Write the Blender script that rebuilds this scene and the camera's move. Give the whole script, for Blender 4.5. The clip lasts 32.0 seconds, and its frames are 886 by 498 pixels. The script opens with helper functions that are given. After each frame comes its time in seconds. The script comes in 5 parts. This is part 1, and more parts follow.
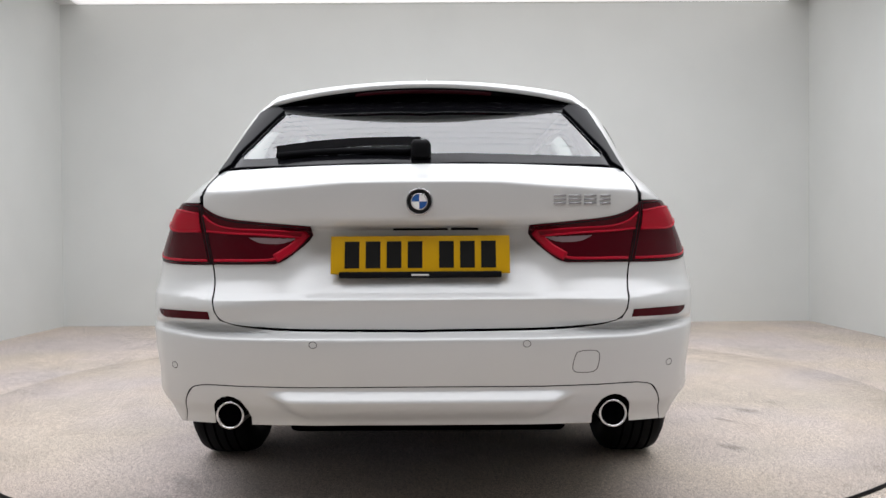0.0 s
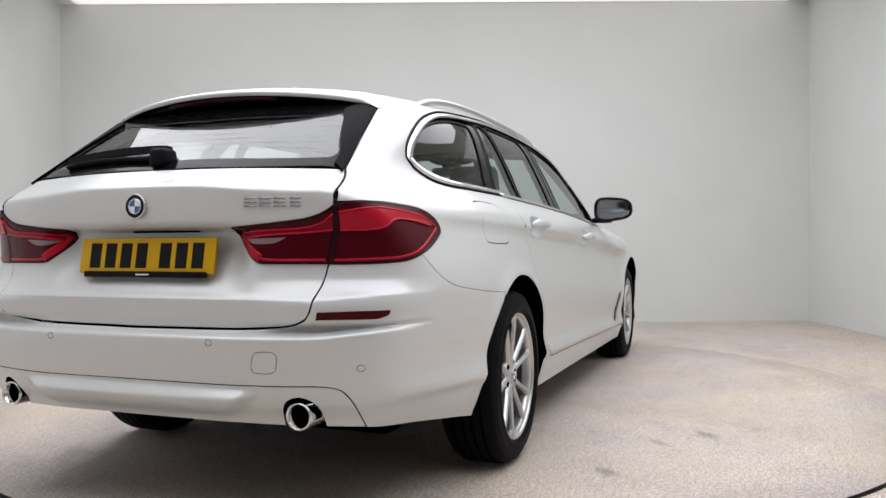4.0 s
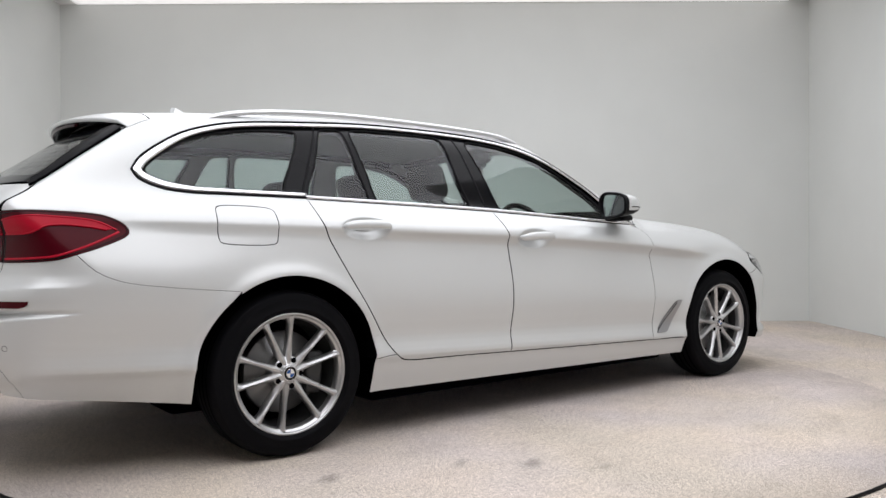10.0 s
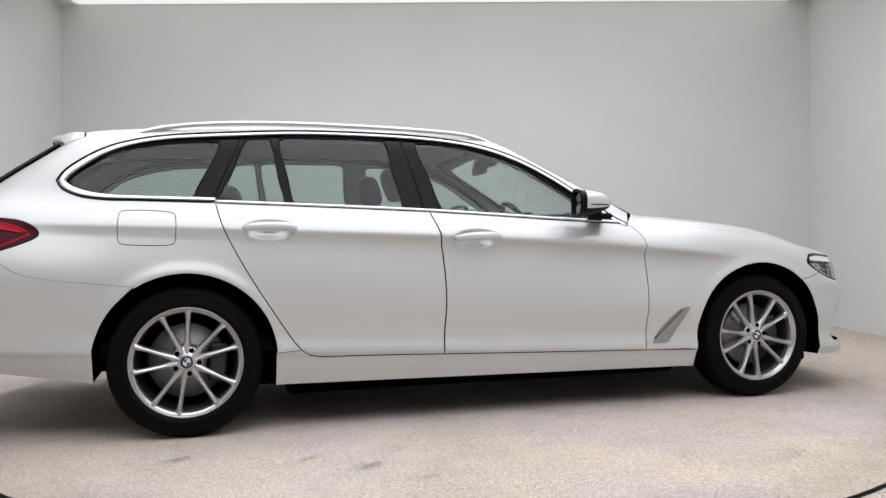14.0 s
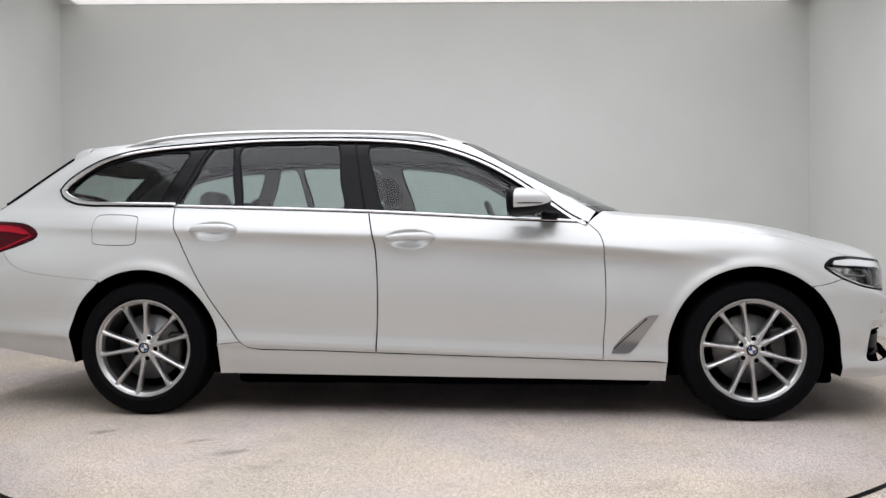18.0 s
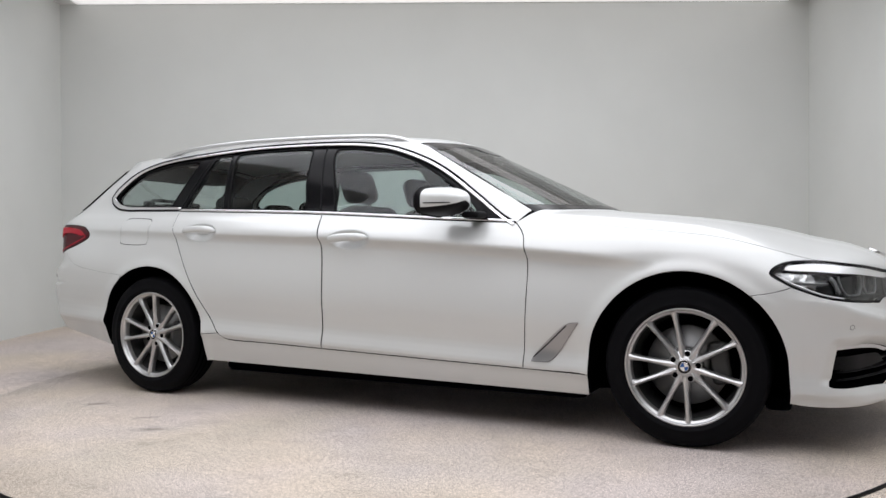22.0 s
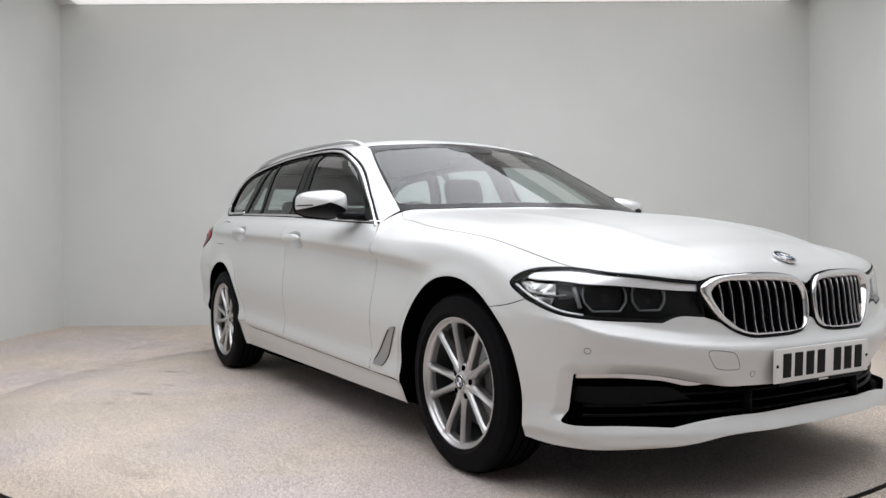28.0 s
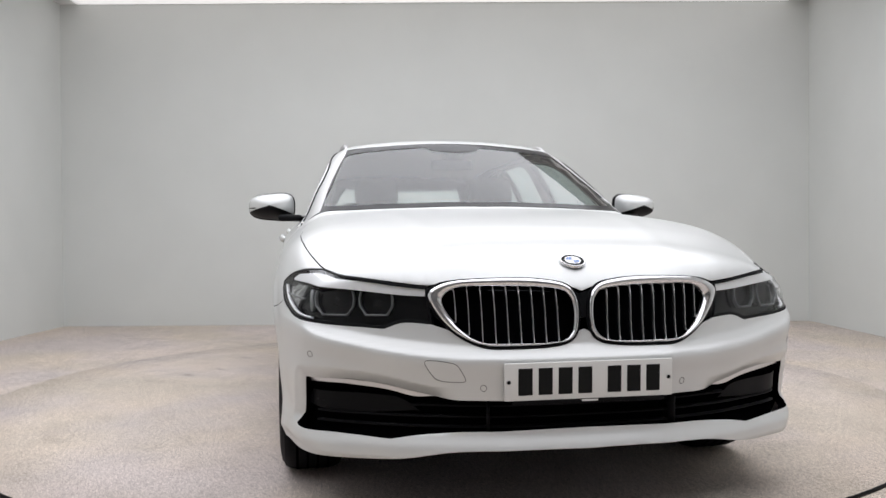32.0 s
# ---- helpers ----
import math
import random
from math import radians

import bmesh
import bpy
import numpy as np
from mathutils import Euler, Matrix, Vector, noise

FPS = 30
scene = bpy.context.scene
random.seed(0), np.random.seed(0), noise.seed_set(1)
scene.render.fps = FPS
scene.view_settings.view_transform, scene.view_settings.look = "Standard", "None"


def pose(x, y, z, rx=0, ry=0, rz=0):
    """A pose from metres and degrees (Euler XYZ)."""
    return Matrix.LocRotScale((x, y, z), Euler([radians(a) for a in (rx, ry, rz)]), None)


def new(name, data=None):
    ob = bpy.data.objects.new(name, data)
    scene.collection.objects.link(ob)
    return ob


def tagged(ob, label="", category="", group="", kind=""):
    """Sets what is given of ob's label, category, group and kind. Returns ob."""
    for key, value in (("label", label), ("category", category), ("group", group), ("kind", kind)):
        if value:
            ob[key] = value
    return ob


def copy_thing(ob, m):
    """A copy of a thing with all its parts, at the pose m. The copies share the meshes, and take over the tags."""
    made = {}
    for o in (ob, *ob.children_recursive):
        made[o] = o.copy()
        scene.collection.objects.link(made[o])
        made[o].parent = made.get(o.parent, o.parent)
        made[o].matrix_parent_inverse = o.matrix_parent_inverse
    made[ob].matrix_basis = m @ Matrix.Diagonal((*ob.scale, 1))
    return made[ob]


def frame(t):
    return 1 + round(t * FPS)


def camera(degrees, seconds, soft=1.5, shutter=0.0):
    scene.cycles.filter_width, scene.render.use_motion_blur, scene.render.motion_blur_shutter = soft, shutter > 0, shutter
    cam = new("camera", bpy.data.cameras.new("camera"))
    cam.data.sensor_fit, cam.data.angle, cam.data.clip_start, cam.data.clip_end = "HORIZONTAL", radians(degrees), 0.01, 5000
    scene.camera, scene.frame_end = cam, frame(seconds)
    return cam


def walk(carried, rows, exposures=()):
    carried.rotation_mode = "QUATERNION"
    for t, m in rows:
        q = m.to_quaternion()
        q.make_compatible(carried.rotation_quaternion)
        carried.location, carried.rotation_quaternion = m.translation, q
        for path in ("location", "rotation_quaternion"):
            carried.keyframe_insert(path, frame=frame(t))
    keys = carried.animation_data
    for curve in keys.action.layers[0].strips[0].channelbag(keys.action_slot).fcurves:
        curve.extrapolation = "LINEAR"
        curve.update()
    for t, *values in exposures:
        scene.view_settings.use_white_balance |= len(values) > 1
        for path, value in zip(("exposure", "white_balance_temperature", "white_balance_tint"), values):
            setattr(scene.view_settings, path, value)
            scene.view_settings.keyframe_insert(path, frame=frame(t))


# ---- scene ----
cam = camera(57.8, 32.0)
# one fixed tripod camera; the turntable turns the car before it
EYE = pose(0, -4.774, 0.868) @ pose(0, 0, 0, 0, 0, -0.27) @ pose(0, 0, 0, -0.635) @ pose(0, 0, 0, 0, 0.42) @ pose(0, 0, 0, 90)
walk(cam, [(0.0, EYE), (32.0, EYE)], [(0.0, -1.03), (9.0, -1.13), (19.0, -1.18), (32.0, -1.20)])

# ---- light: white studio room, lit from the ceiling ----
world = bpy.data.worlds.new("studio_world")
scene.world = world
world.use_nodes = True
world.node_tree.nodes["Background"].inputs[0].default_value = (0.9, 0.95, 1.0, 1)
world.node_tree.nodes["Background"].inputs[1].default_value = 0.15


def area_lamp(name, m, sx, sy, watts, colour):
    la = bpy.data.lights.new(name, "AREA")
    la.shape, la.size, la.size_y, la.energy, la.color = "RECTANGLE", sx, sy, watts, colour
    ob = new(name, la)
    ob.matrix_world = m
    return ob


ROOM_W, ROOM_E, ROOM_N, ROOM_S, ROOM_H = -3.96, 3.91, 3.69, -8.5, 3.368
area_lamp("ceiling_lamp", pose(0.0, -1.25, ROOM_H - 0.02), 6.1, 7.0, 610, (0.97, 0.985, 1.05))


# ---- materials ----
def material(name, colour, rough=0.5, metal=0.0, coat=0.0, **more):
    m = bpy.data.materials.new(name)
    m.use_nodes = True
    b = m.node_tree.nodes["Principled BSDF"]
    b.inputs["Base Color"].default_value = (*colour, 1)
    b.inputs["Roughness"].default_value = rough
    b.inputs["Metallic"].default_value = metal
    b.inputs["Coat Weight"].default_value = coat
    b.inputs["Coat Roughness"].default_value = 0.04
    for key, value in more.items():
        b.inputs[key.replace("_", " ")].default_value = value
    return m


def grain(m, scale, low, high, detail=6.0, bump=0.0, space="Object"):
    """Colour between low and high by noise at a real size, with a fine bump."""
    t = m.node_tree
    b = t.nodes["Principled BSDF"]
    co = t.nodes.new("ShaderNodeTexCoord")
    n = t.nodes.new("ShaderNodeTexNoise")
    n.inputs["Scale"].default_value, n.inputs["Detail"].default_value = scale, detail
    t.links.new(co.outputs[space], n.inputs["Vector"])
    r = t.nodes.new("ShaderNodeValToRGB")
    r.color_ramp.elements[0].position, r.color_ramp.elements[1].position = 0.3, 0.7
    r.color_ramp.elements[0].color, r.color_ramp.elements[1].color = (*low, 1), (*high, 1)
    t.links.new(n.outputs["Fac"], r.inputs["Fac"])
    t.links.new(r.outputs["Color"], b.inputs["Base Color"])
    if bump:
        k = t.nodes.new("ShaderNodeBump")
        k.inputs["Strength"].default_value, k.inputs["Distance"].default_value = bump, 0.01
        t.links.new(n.outputs["Fac"], k.inputs["Height"])
        t.links.new(k.outputs["Normal"], b.inputs["Normal"])
    return m


WHITE = material("white_paint", (0.625, 0.637, 0.632), 0.40, 0.22, 0.75, Specular_IOR_Level=0.5, Coat_Roughness=0.17)
BLACK = material("black_plastic", (0.005, 0.005, 0.006), 0.5, Specular_IOR_Level=0.09)
FINBLACK = material("fin_black", (0.003, 0.003, 0.004), 0.35, Specular_IOR_Level=0.03)
GLOSS = material("gloss_black", (0.004, 0.004, 0.005), 0.14, Specular_IOR_Level=0.13)
CHROME = material("chrome", (0.72, 0.72, 0.73), 0.09, 1.0)
SATIN = material("satin_aluminium", (0.62, 0.62, 0.63), 0.32, 1.0)
VENT = material("vent_silver", (0.36, 0.36, 0.37), 0.30, 0.9)
ALLOY = material("silver_alloy", (0.53, 0.53, 0.53), 0.32, 0.9, 0.3)
RUBBER = material("tyre_rubber", (0.0035, 0.0035, 0.0045), 0.6, Specular_IOR_Level=0.07)
RED = material("red_lens", (0.40, 0.006, 0.022), 0.25, Specular_IOR_Level=0.15)
DARKRED = material("dark_red_lens", (0.060, 0.001, 0.005), 0.25, Specular_IOR_Level=0.12)
CLEAR = material("clear_lens", (0.22, 0.16, 0.17), 0.15)
YELLOW = material("yellow_plate", (0.56, 0.32, 0.004), 0.4, Specular_IOR_Level=0.2)
PLATEWHITE = material("white_plate", (0.72, 0.72, 0.70), 0.35)
INK = material("plate_ink", (0.010, 0.010, 0.010), 0.6, Specular_IOR_Level=0.1)
FABRIC = grain(material("black_upholstery", (0.02, 0.02, 0.02), 0.8), 60, (0.010, 0.010, 0.011), (0.024, 0.024, 0.026))
LINER = material("grey_headliner", (0.50, 0.51, 0.50), 0.9)
# near-black without gloss: puts the shade of gaps and openings into colour
SHADEBLACK = material("shade_black", (0.0015, 0.0015, 0.002), 0.95, Specular_IOR_Level=0.0)
DULL = material("grey_joint", (0.10, 0.10, 0.10), 0.6)
LAMPBLACK = material("lamp_housing", (0.006, 0.006, 0.007), 0.25, Specular_IOR_Level=0.25)
BROW = material("lamp_brow", (0.86, 0.86, 0.87), 0.30, 0.25)
RING = material("light_guide", (0.16, 0.165, 0.17), 0.3, 0.2)
PROJ = material("projector_glass", (0.006, 0.007, 0.009), 0.08, Specular_IOR_Level=0.3)
FACET = grain(material("lamp_reflector", (0.4, 0.4, 0.4), 0.15, 0.9), 45, (0.05, 0.05, 0.05), (0.6, 0.6, 0.6), 2, 0.4)
SLAT = material("grille_slat", (0.62, 0.62, 0.63), 0.35, 1.0)
MIDRED = material("mid_red_lens", (0.20, 0.003, 0.012), 0.25, Specular_IOR_Level=0.12)
MIRROR = material("mirror_glass", (0.75, 0.78, 0.78), 0.02, 1.0)
DISC_STEEL = material("brake_steel", (0.22, 0.22, 0.22), 0.4, 0.9)
# dark caliper metal, also the shade tone of the rim barrel
DARKMETAL = material("dark_metal_and_rim_shade", (0.06, 0.06, 0.06), 0.5, 0.6)
BLUE = material("blue_enamel", (0.015, 0.085, 0.30), 0.2, 0.0, 1.0)


def glass(name, tint, clear, shine):
    """Tinted pane: see-through tint, with a gloss that grows at a flat angle."""
    m = bpy.data.materials.new(name)
    m.use_nodes = True
    t = m.node_tree
    t.nodes.clear()
    out = t.nodes.new("ShaderNodeOutputMaterial")
    mix = t.nodes.new("ShaderNodeMixShader")
    tr = t.nodes.new("ShaderNodeBsdfTransparent")
    gl = t.nodes.new("ShaderNodeBsdfGlossy")
    lw = t.nodes.new("ShaderNodeLayerWeight")
    lw.inputs["Blend"].default_value = 0.5
    pw = t.nodes.new("ShaderNodeMath")
    pw.operation, pw.inputs[1].default_value = "POWER", 4.0
    ma = t.nodes.new("ShaderNodeMath")
    ma.operation, ma.inputs[1].default_value, ma.inputs[2].default_value = "MULTIPLY_ADD", 0.8, shine
    tr.inputs["Color"].default_value = (*[c * clear for c in tint], 1)
    gl.inputs["Roughness"].default_value = 0.02
    t.links.new(lw.outputs["Facing"], pw.inputs[0])
    t.links.new(pw.outputs[0], ma.inputs[0])
    t.links.new(ma.outputs[0], mix.inputs[0])
    t.links.new(tr.outputs[0], mix.inputs[1])
    t.links.new(gl.outputs[0], mix.inputs[2])
    t.links.new(mix.outputs[0], out.inputs[0])
    return m


GLASS = glass("tinted_glass", (0.85, 0.965, 0.94), 0.74, 0.045)
SCREEN = glass("windscreen_glass", (0.92, 0.99, 0.97), 0.90, 0.055)
REARGLASS = glass("rear_window_glass", (0.93, 0.99, 0.97), 0.90, 0.16)
LENS = glass("headlamp_lens", (0.98, 0.99, 0.99), 0.97, 0.015)

WALL = grain(material("wall_paint", (0.6, 0.6, 0.58), 0.85), 2.0, (0.66, 0.675, 0.655), (0.685, 0.70, 0.68), 8, 0.02)

# for the unseen wall: grey, so it throws less light on the car
GREYWALL = grain(material("low_bounce_grey", (0.4, 0.4, 0.4), 0.85), 2.0, (0.33, 0.33, 0.33), (0.36, 0.36, 0.36), 8, 0.02)


def concrete(name, stains=(), dark_rim=0.0):
    """Speckled exposed aggregate with soft stains; stains: (x, y, length, width, strength); last: radius of a rim that
    darkens outwards.
    """
    m = material(name, (0.5, 0.46, 0.43), 0.8, Specular_IOR_Level=0.25)
    t = m.node_tree
    b = t.nodes["Principled BSDF"]
    co = t.nodes.new("ShaderNodeTexCoord")

    def noise_node(scale, detail, rough=0.5):
        n = t.nodes.new("ShaderNodeTexNoise")
        n.inputs["Scale"].default_value, n.inputs["Detail"].default_value, n.inputs["Roughness"].default_value = scale, detail, rough
        t.links.new(co.outputs["Object"], n.inputs["Vector"])
        return n.outputs["Fac"]

    def ramp(fac, lo, hi, a, c):
        r = t.nodes.new("ShaderNodeValToRGB")
        r.color_ramp.elements[0].position, r.color_ramp.elements[1].position = lo, hi
        r.color_ramp.elements[0].color, r.color_ramp.elements[1].color = (*a, 1), (*c, 1)
        t.links.new(fac, r.inputs["Fac"])
        return r.outputs["Color"]

    def mix(kind, fac, a, c):
        x = t.nodes.new("ShaderNodeMix")
        x.data_type, x.blend_type = "RGBA", kind
        x.inputs[0].default_value = fac
        t.links.new(a, x.inputs[6])
        t.links.new(c, x.inputs[7])
        return x.outputs[2]

    colour = ramp(noise_node(210, 3, 0.75), 0.40, 0.60, (0.25, 0.227, 0.207), (0.92, 0.84, 0.76))
    colour = mix("MULTIPLY", 0.8, colour, ramp(noise_node(60, 5, 0.75), 0.38, 0.56, (0.60, 0.59, 0.58), (1.10, 1.09, 1.08)))
    colour = mix("MULTIPLY", 1.0, colour, ramp(noise_node(1.1, 6, 0.6), 0.32, 0.68, (0.86, 0.87, 0.88), (1.08, 1.05, 1.04)))
    colour = mix("MULTIPLY", 0.7, colour, ramp(noise_node(5.0, 9, 0.75), 0.32, 0.52, (0.80, 0.79, 0.78), (1.02, 1.02, 1.02)))
    colour = mix("MULTIPLY", 1.0, colour, ramp(noise_node(0.8, 3, 0.5), 0.40, 0.60, (1.03, 1.0, 0.94), (1.0, 0.985, 1.03)))
    for x, y, l, w, k in stains:
        mp = t.nodes.new("ShaderNodeMapping")
        mp.vector_type = "TEXTURE"
        mp.inputs["Location"].default_value = (x, y, 0)
        mp.inputs["Rotation"].default_value = (0, 0, radians(35))
        mp.inputs["Scale"].default_value = (l, w, 1)
        t.links.new(co.outputs["Object"], mp.inputs["Vector"])
        ln = t.nodes.new("ShaderNodeVectorMath")
        ln.operation = "LENGTH"
        t.links.new(mp.outputs[0], ln.inputs[0])
        ad = t.nodes.new("ShaderNodeMath")
        ad.operation = "MULTIPLY_ADD"
        t.links.new(noise_node(28, 4, 0.6), ad.inputs[0])
        ad.inputs[1].default_value = 1.6
        t.links.new(ln.outputs["Value"], ad.inputs[2])
        ad2 = t.nodes.new("ShaderNodeMath")
        ad2.operation = "MULTIPLY"
        t.links.new(ad.outputs[0], ad2.inputs[0])
        ad2.inputs[1].default_value = 0.25
        colour = mix("MULTIPLY", 1.0, colour, ramp(ad2.outputs[0], 0.25, 0.44, (1 - k, 1 - k, 1 - k), (1, 1, 1)))
    # band that darkens towards the outer radius
    if dark_rim:
        ln = t.nodes.new("ShaderNodeVectorMath")
        ln.operation = "LENGTH"
        t.links.new(co.outputs["Object"], ln.inputs[0])
        ad = t.nodes.new("ShaderNodeMath")
        ad.operation, ad.inputs[1].default_value = "MULTIPLY_ADD", 0.16
        t.links.new(noise_node(3.0, 5, 0.6), ad.inputs[0])
        t.links.new(ln.outputs["Value"], ad.inputs[2])
        sb = t.nodes.new("ShaderNodeMath")
        sb.operation, sb.inputs[1].default_value = "SUBTRACT", dark_rim - 1.0
        t.links.new(ad.outputs[0], sb.inputs[0])
        colour = mix("MULTIPLY", 1.0, colour, ramp(sb.outputs[0], 0.72, 1.06, (1, 1, 1), (0.84, 0.835, 0.83)))
    t.links.new(colour, b.inputs["Base Color"])
    bp = t.nodes.new("ShaderNodeBump")
    bp.inputs["Strength"].default_value, bp.inputs["Distance"].default_value = 0.35, 0.002
    t.links.new(noise_node(190, 3), bp.inputs["Height"])
    t.links.new(bp.outputs["Normal"], b.inputs["Normal"])
    return m


FLOOR = concrete("floor_concrete")
TABLE = concrete("turntable_concrete", ((-0.738, -1.545, 0.10, 0.055, 0.40), (-0.948, -1.370, 0.09, 0.04, 0.34), (-1.450, -1.225, 0.09, 0.05, 0.40), (-0.55, -1.75, 0.06, 0.03, 0.24), (0.9, -1.9, 0.25, 0.05, 0.14), (-1.9, 0.9, 0.2, 0.06, 0.2)), dark_rim=2.515)
CEIL = material("ceiling_white", (0.85, 0.85, 0.85), 0.9)


# ---- small mesh tools ----
def mesh_object(name, verts, faces, mat, parent=None, normals=None, smooth=True, label="", inner=0):
    me = bpy.data.meshes.new(name)
    me.from_pydata([tuple(map(float, v)) for v in verts], [], [tuple(map(int, f)) for f in faces])
    me.materials.append(mat)
    if smooth:
        me.polygons.foreach_set("use_smooth", [True] * len(me.polygons))
    if normals is not None:
        me.normals_split_custom_set_from_vertices([tuple(map(float, n)) for n in normals])
    if inner:
        # the last faces line the panel gap, black for the shade in it
        me.materials.append(SHADEBLACK)
        me.polygons.foreach_set("material_index", [0] * (len(faces) - inner) + [1] * inner)
    ob = new(name, me)
    ob.parent = parent
    if label:
        ob["label"] = label
    return ob


def part(name, bm, mat, parent, label="", smooth=True):
    me = bpy.data.meshes.new(name)
    bm.to_mesh(me)
    bm.free()
    me.materials.append(mat)
    if smooth:
        me.polygons.foreach_set("use_smooth", [True] * len(me.polygons))
        me.set_sharp_from_angle(angle=radians(38))
    ob = new(name, me)
    ob.parent = parent
    if label:
        ob["label"] = label
    return ob


def box(bm, x0, x1, y0, y1, z0, z1, bevel=0.0):
    r = bmesh.ops.create_cube(bm, size=1, matrix=Matrix.Translation(((x0 + x1) / 2, (y0 + y1) / 2, (z0 + z1) / 2)) @ Matrix.Diagonal((x1 - x0, y1 - y0, z1 - z0, 1)))
    if bevel:
        edges = list({e for v in r["verts"] for e in v.link_edges})
        bmesh.ops.bevel(bm, geom=edges, offset=bevel, segments=3, affect="EDGES", profile=0.5)
    return bm


def sweep(path, section, closed=False, up=None):
    """Sweep a closed 2D section (list of (side, up)) along a 3D path; up: normals along the path."""
    P = np.array(path, float)
    n = len(P)
    tan = np.roll(P, -1, 0) - np.roll(P, 1, 0)
    if not closed:
        tan[0], tan[-1] = P[1] - P[0], P[-1] - P[-2]
    tan /= np.linalg.norm(tan, axis=1)[:, None]
    U = np.array(up, float) if up is not None else np.tile((0, 0, 1.0), (n, 1))
    side = np.cross(tan, U)
    side /= np.linalg.norm(side, axis=1)[:, None]
    U = np.cross(side, tan)
    S = np.array(section, float)
    V = (P[:, None] + side[:, None] * S[None, :, :1] + U[:, None] * S[None, :, 1:]).reshape(-1, 3)
    k = len(S)
    F = [(i * k + j, i * k + (j + 1) % k, ((i + 1) % n) * k + (j + 1) % k, ((i + 1) % n) * k + j) for i in range(n if closed else n - 1) for j in range(k)]
    if not closed:
        F += [tuple(range(k))[::-1], tuple(range((n - 1) * k, n * k))]
    return V, F


def ring(rx, ry=None, n=10):
    return [(rx * math.cos(2 * math.pi * i / n), (ry or rx) * math.sin(2 * math.pi * i / n)) for i in range(n)]


def lathe(profile, n=48):
    """Turn (radius, y) pairs round the y axis."""
    pr = np.array(profile, float)
    ang = np.arange(n) * 2 * math.pi / n
    V = np.stack([np.outer(np.cos(ang), pr[:, 0]), np.tile(pr[:, 1], (n, 1)), np.outer(np.sin(ang), pr[:, 0])], 2).reshape(-1, 3)
    k = len(pr)
    F = [(i * k + j, i * k + j + 1, ((i + 1) % n) * k + j + 1, ((i + 1) % n) * k + j) for i in range(n) for j in range(k - 1)]
    return V, F


# ---- the room ----
def slab(name, x0, x1, y0, y1, z0, z1, mat):
    return tagged(part(name, box(bmesh.new(), x0, x1, y0, y1, z0, z1), mat, None, smooth=False), kind="structure")


slab("wall_north", ROOM_W - 0.2, ROOM_E + 0.2, ROOM_N, ROOM_N + 0.2, -0.05, ROOM_H, WALL)
# unseen closing wall, its grey set to hold back bounced light
slab("unseen_wall_south", ROOM_W - 0.2, ROOM_E + 0.2, ROOM_S - 0.2, ROOM_S, -0.05, ROOM_H, GREYWALL)
slab("wall_west", ROOM_W - 0.2, ROOM_W, ROOM_S, ROOM_N, -0.05, ROOM_H, WALL)
slab("wall_east", ROOM_E, ROOM_E + 0.2, ROOM_S, ROOM_N, -0.05, ROOM_H, WALL)
slab("ceiling", ROOM_W - 0.2, ROOM_E + 0.2, ROOM_S - 0.2, ROOM_N + 0.2, ROOM_H, ROOM_H + 0.2, CEIL)

# luminous end of the ceiling, dark surround at the corners
PANEL = material("ceiling_panel_white", (0.8, 0.8, 0.8), 0.6, Emission_Color=(1.0, 0.97, 0.98, 1), Emission_Strength=1.35)
slab("ceiling_panel", ROOM_W + 0.19, ROOM_E - 0.22, ROOM_N - 0.85, ROOM_N - 0.012, ROOM_H - 0.004, ROOM_H + 0.05, PANEL)

# ---- turntable disc, a little proud of the floor, with a dark edge ----
DISC, SUNK = 2.515, -0.013
V, F = lathe([(DISC - 0.05, SUNK), (7.0, SUNK), (16.0, SUNK)], 128)
V = V[:, [0, 2, 1]]
floor = tagged(mesh_object("floor", V, [f[::-1] for f in F], FLOOR, smooth=False), kind="structure")
V, F = lathe([(0.0001, 0.0), (1.2, 0.0), (DISC - 0.006, 0.0)], 160)
turntable = tagged(mesh_object("turntable", V[:, [0, 2, 1]], [f[::-1] for f in F], TABLE, smooth=False), "round grey speckled concrete turntable with faint stains and a dark edge", "turntable")
V, F = lathe([(DISC - 0.0065, 0.0), (DISC - 0.001, -0.001), (DISC, -0.004), (DISC, SUNK - 0.004), (DISC - 0.12, SUNK - 0.004)], 160)
mesh_object("edge_ring", V[:, [0, 2, 1]], [f[::-1] for f in F], BLACK, turntable, label="black rubber edge ring")

# ---- body shape: one smooth solid, from which every panel is cut ----
def curve(*pts):
    """Smooth monotone curve through (x, y) pairs."""
    x, y = np.array(pts, float).T
    h, d = np.diff(x), np.diff(y) / np.diff(x)
    m = np.zeros(len(x))
    m[0], m[-1] = d[0], d[-1]
    for i in range(1, len(x) - 1):
        if d[i - 1] * d[i] > 0:
            w1, w2 = 2 * h[i] + h[i - 1], h[i] + 2 * h[i - 1]
            m[i] = (w1 + w2) / (w1 / d[i - 1] + w2 / d[i])

    def f(q):
        q = np.clip(q, x[0], x[-1])
        i = np.clip(np.searchsorted(x, q) - 1, 0, len(h) - 1)
        t = (q - x[i]) / h[i]
        return (y[i] * (1 + 2 * t) * (1 - t) ** 2 + h[i] * m[i] * t * (1 - t) ** 2
                + y[i + 1] * t * t * (3 - 2 * t) + h[i] * m[i + 1] * t * t * (t - 1))
    return f


def smax(a, b, k):
    return np.maximum(a, b) + np.maximum(k - np.abs(a - b), 0) ** 2 / (4 * k)


def smin(a, b, k):
    return -smax(-a, -b, k)


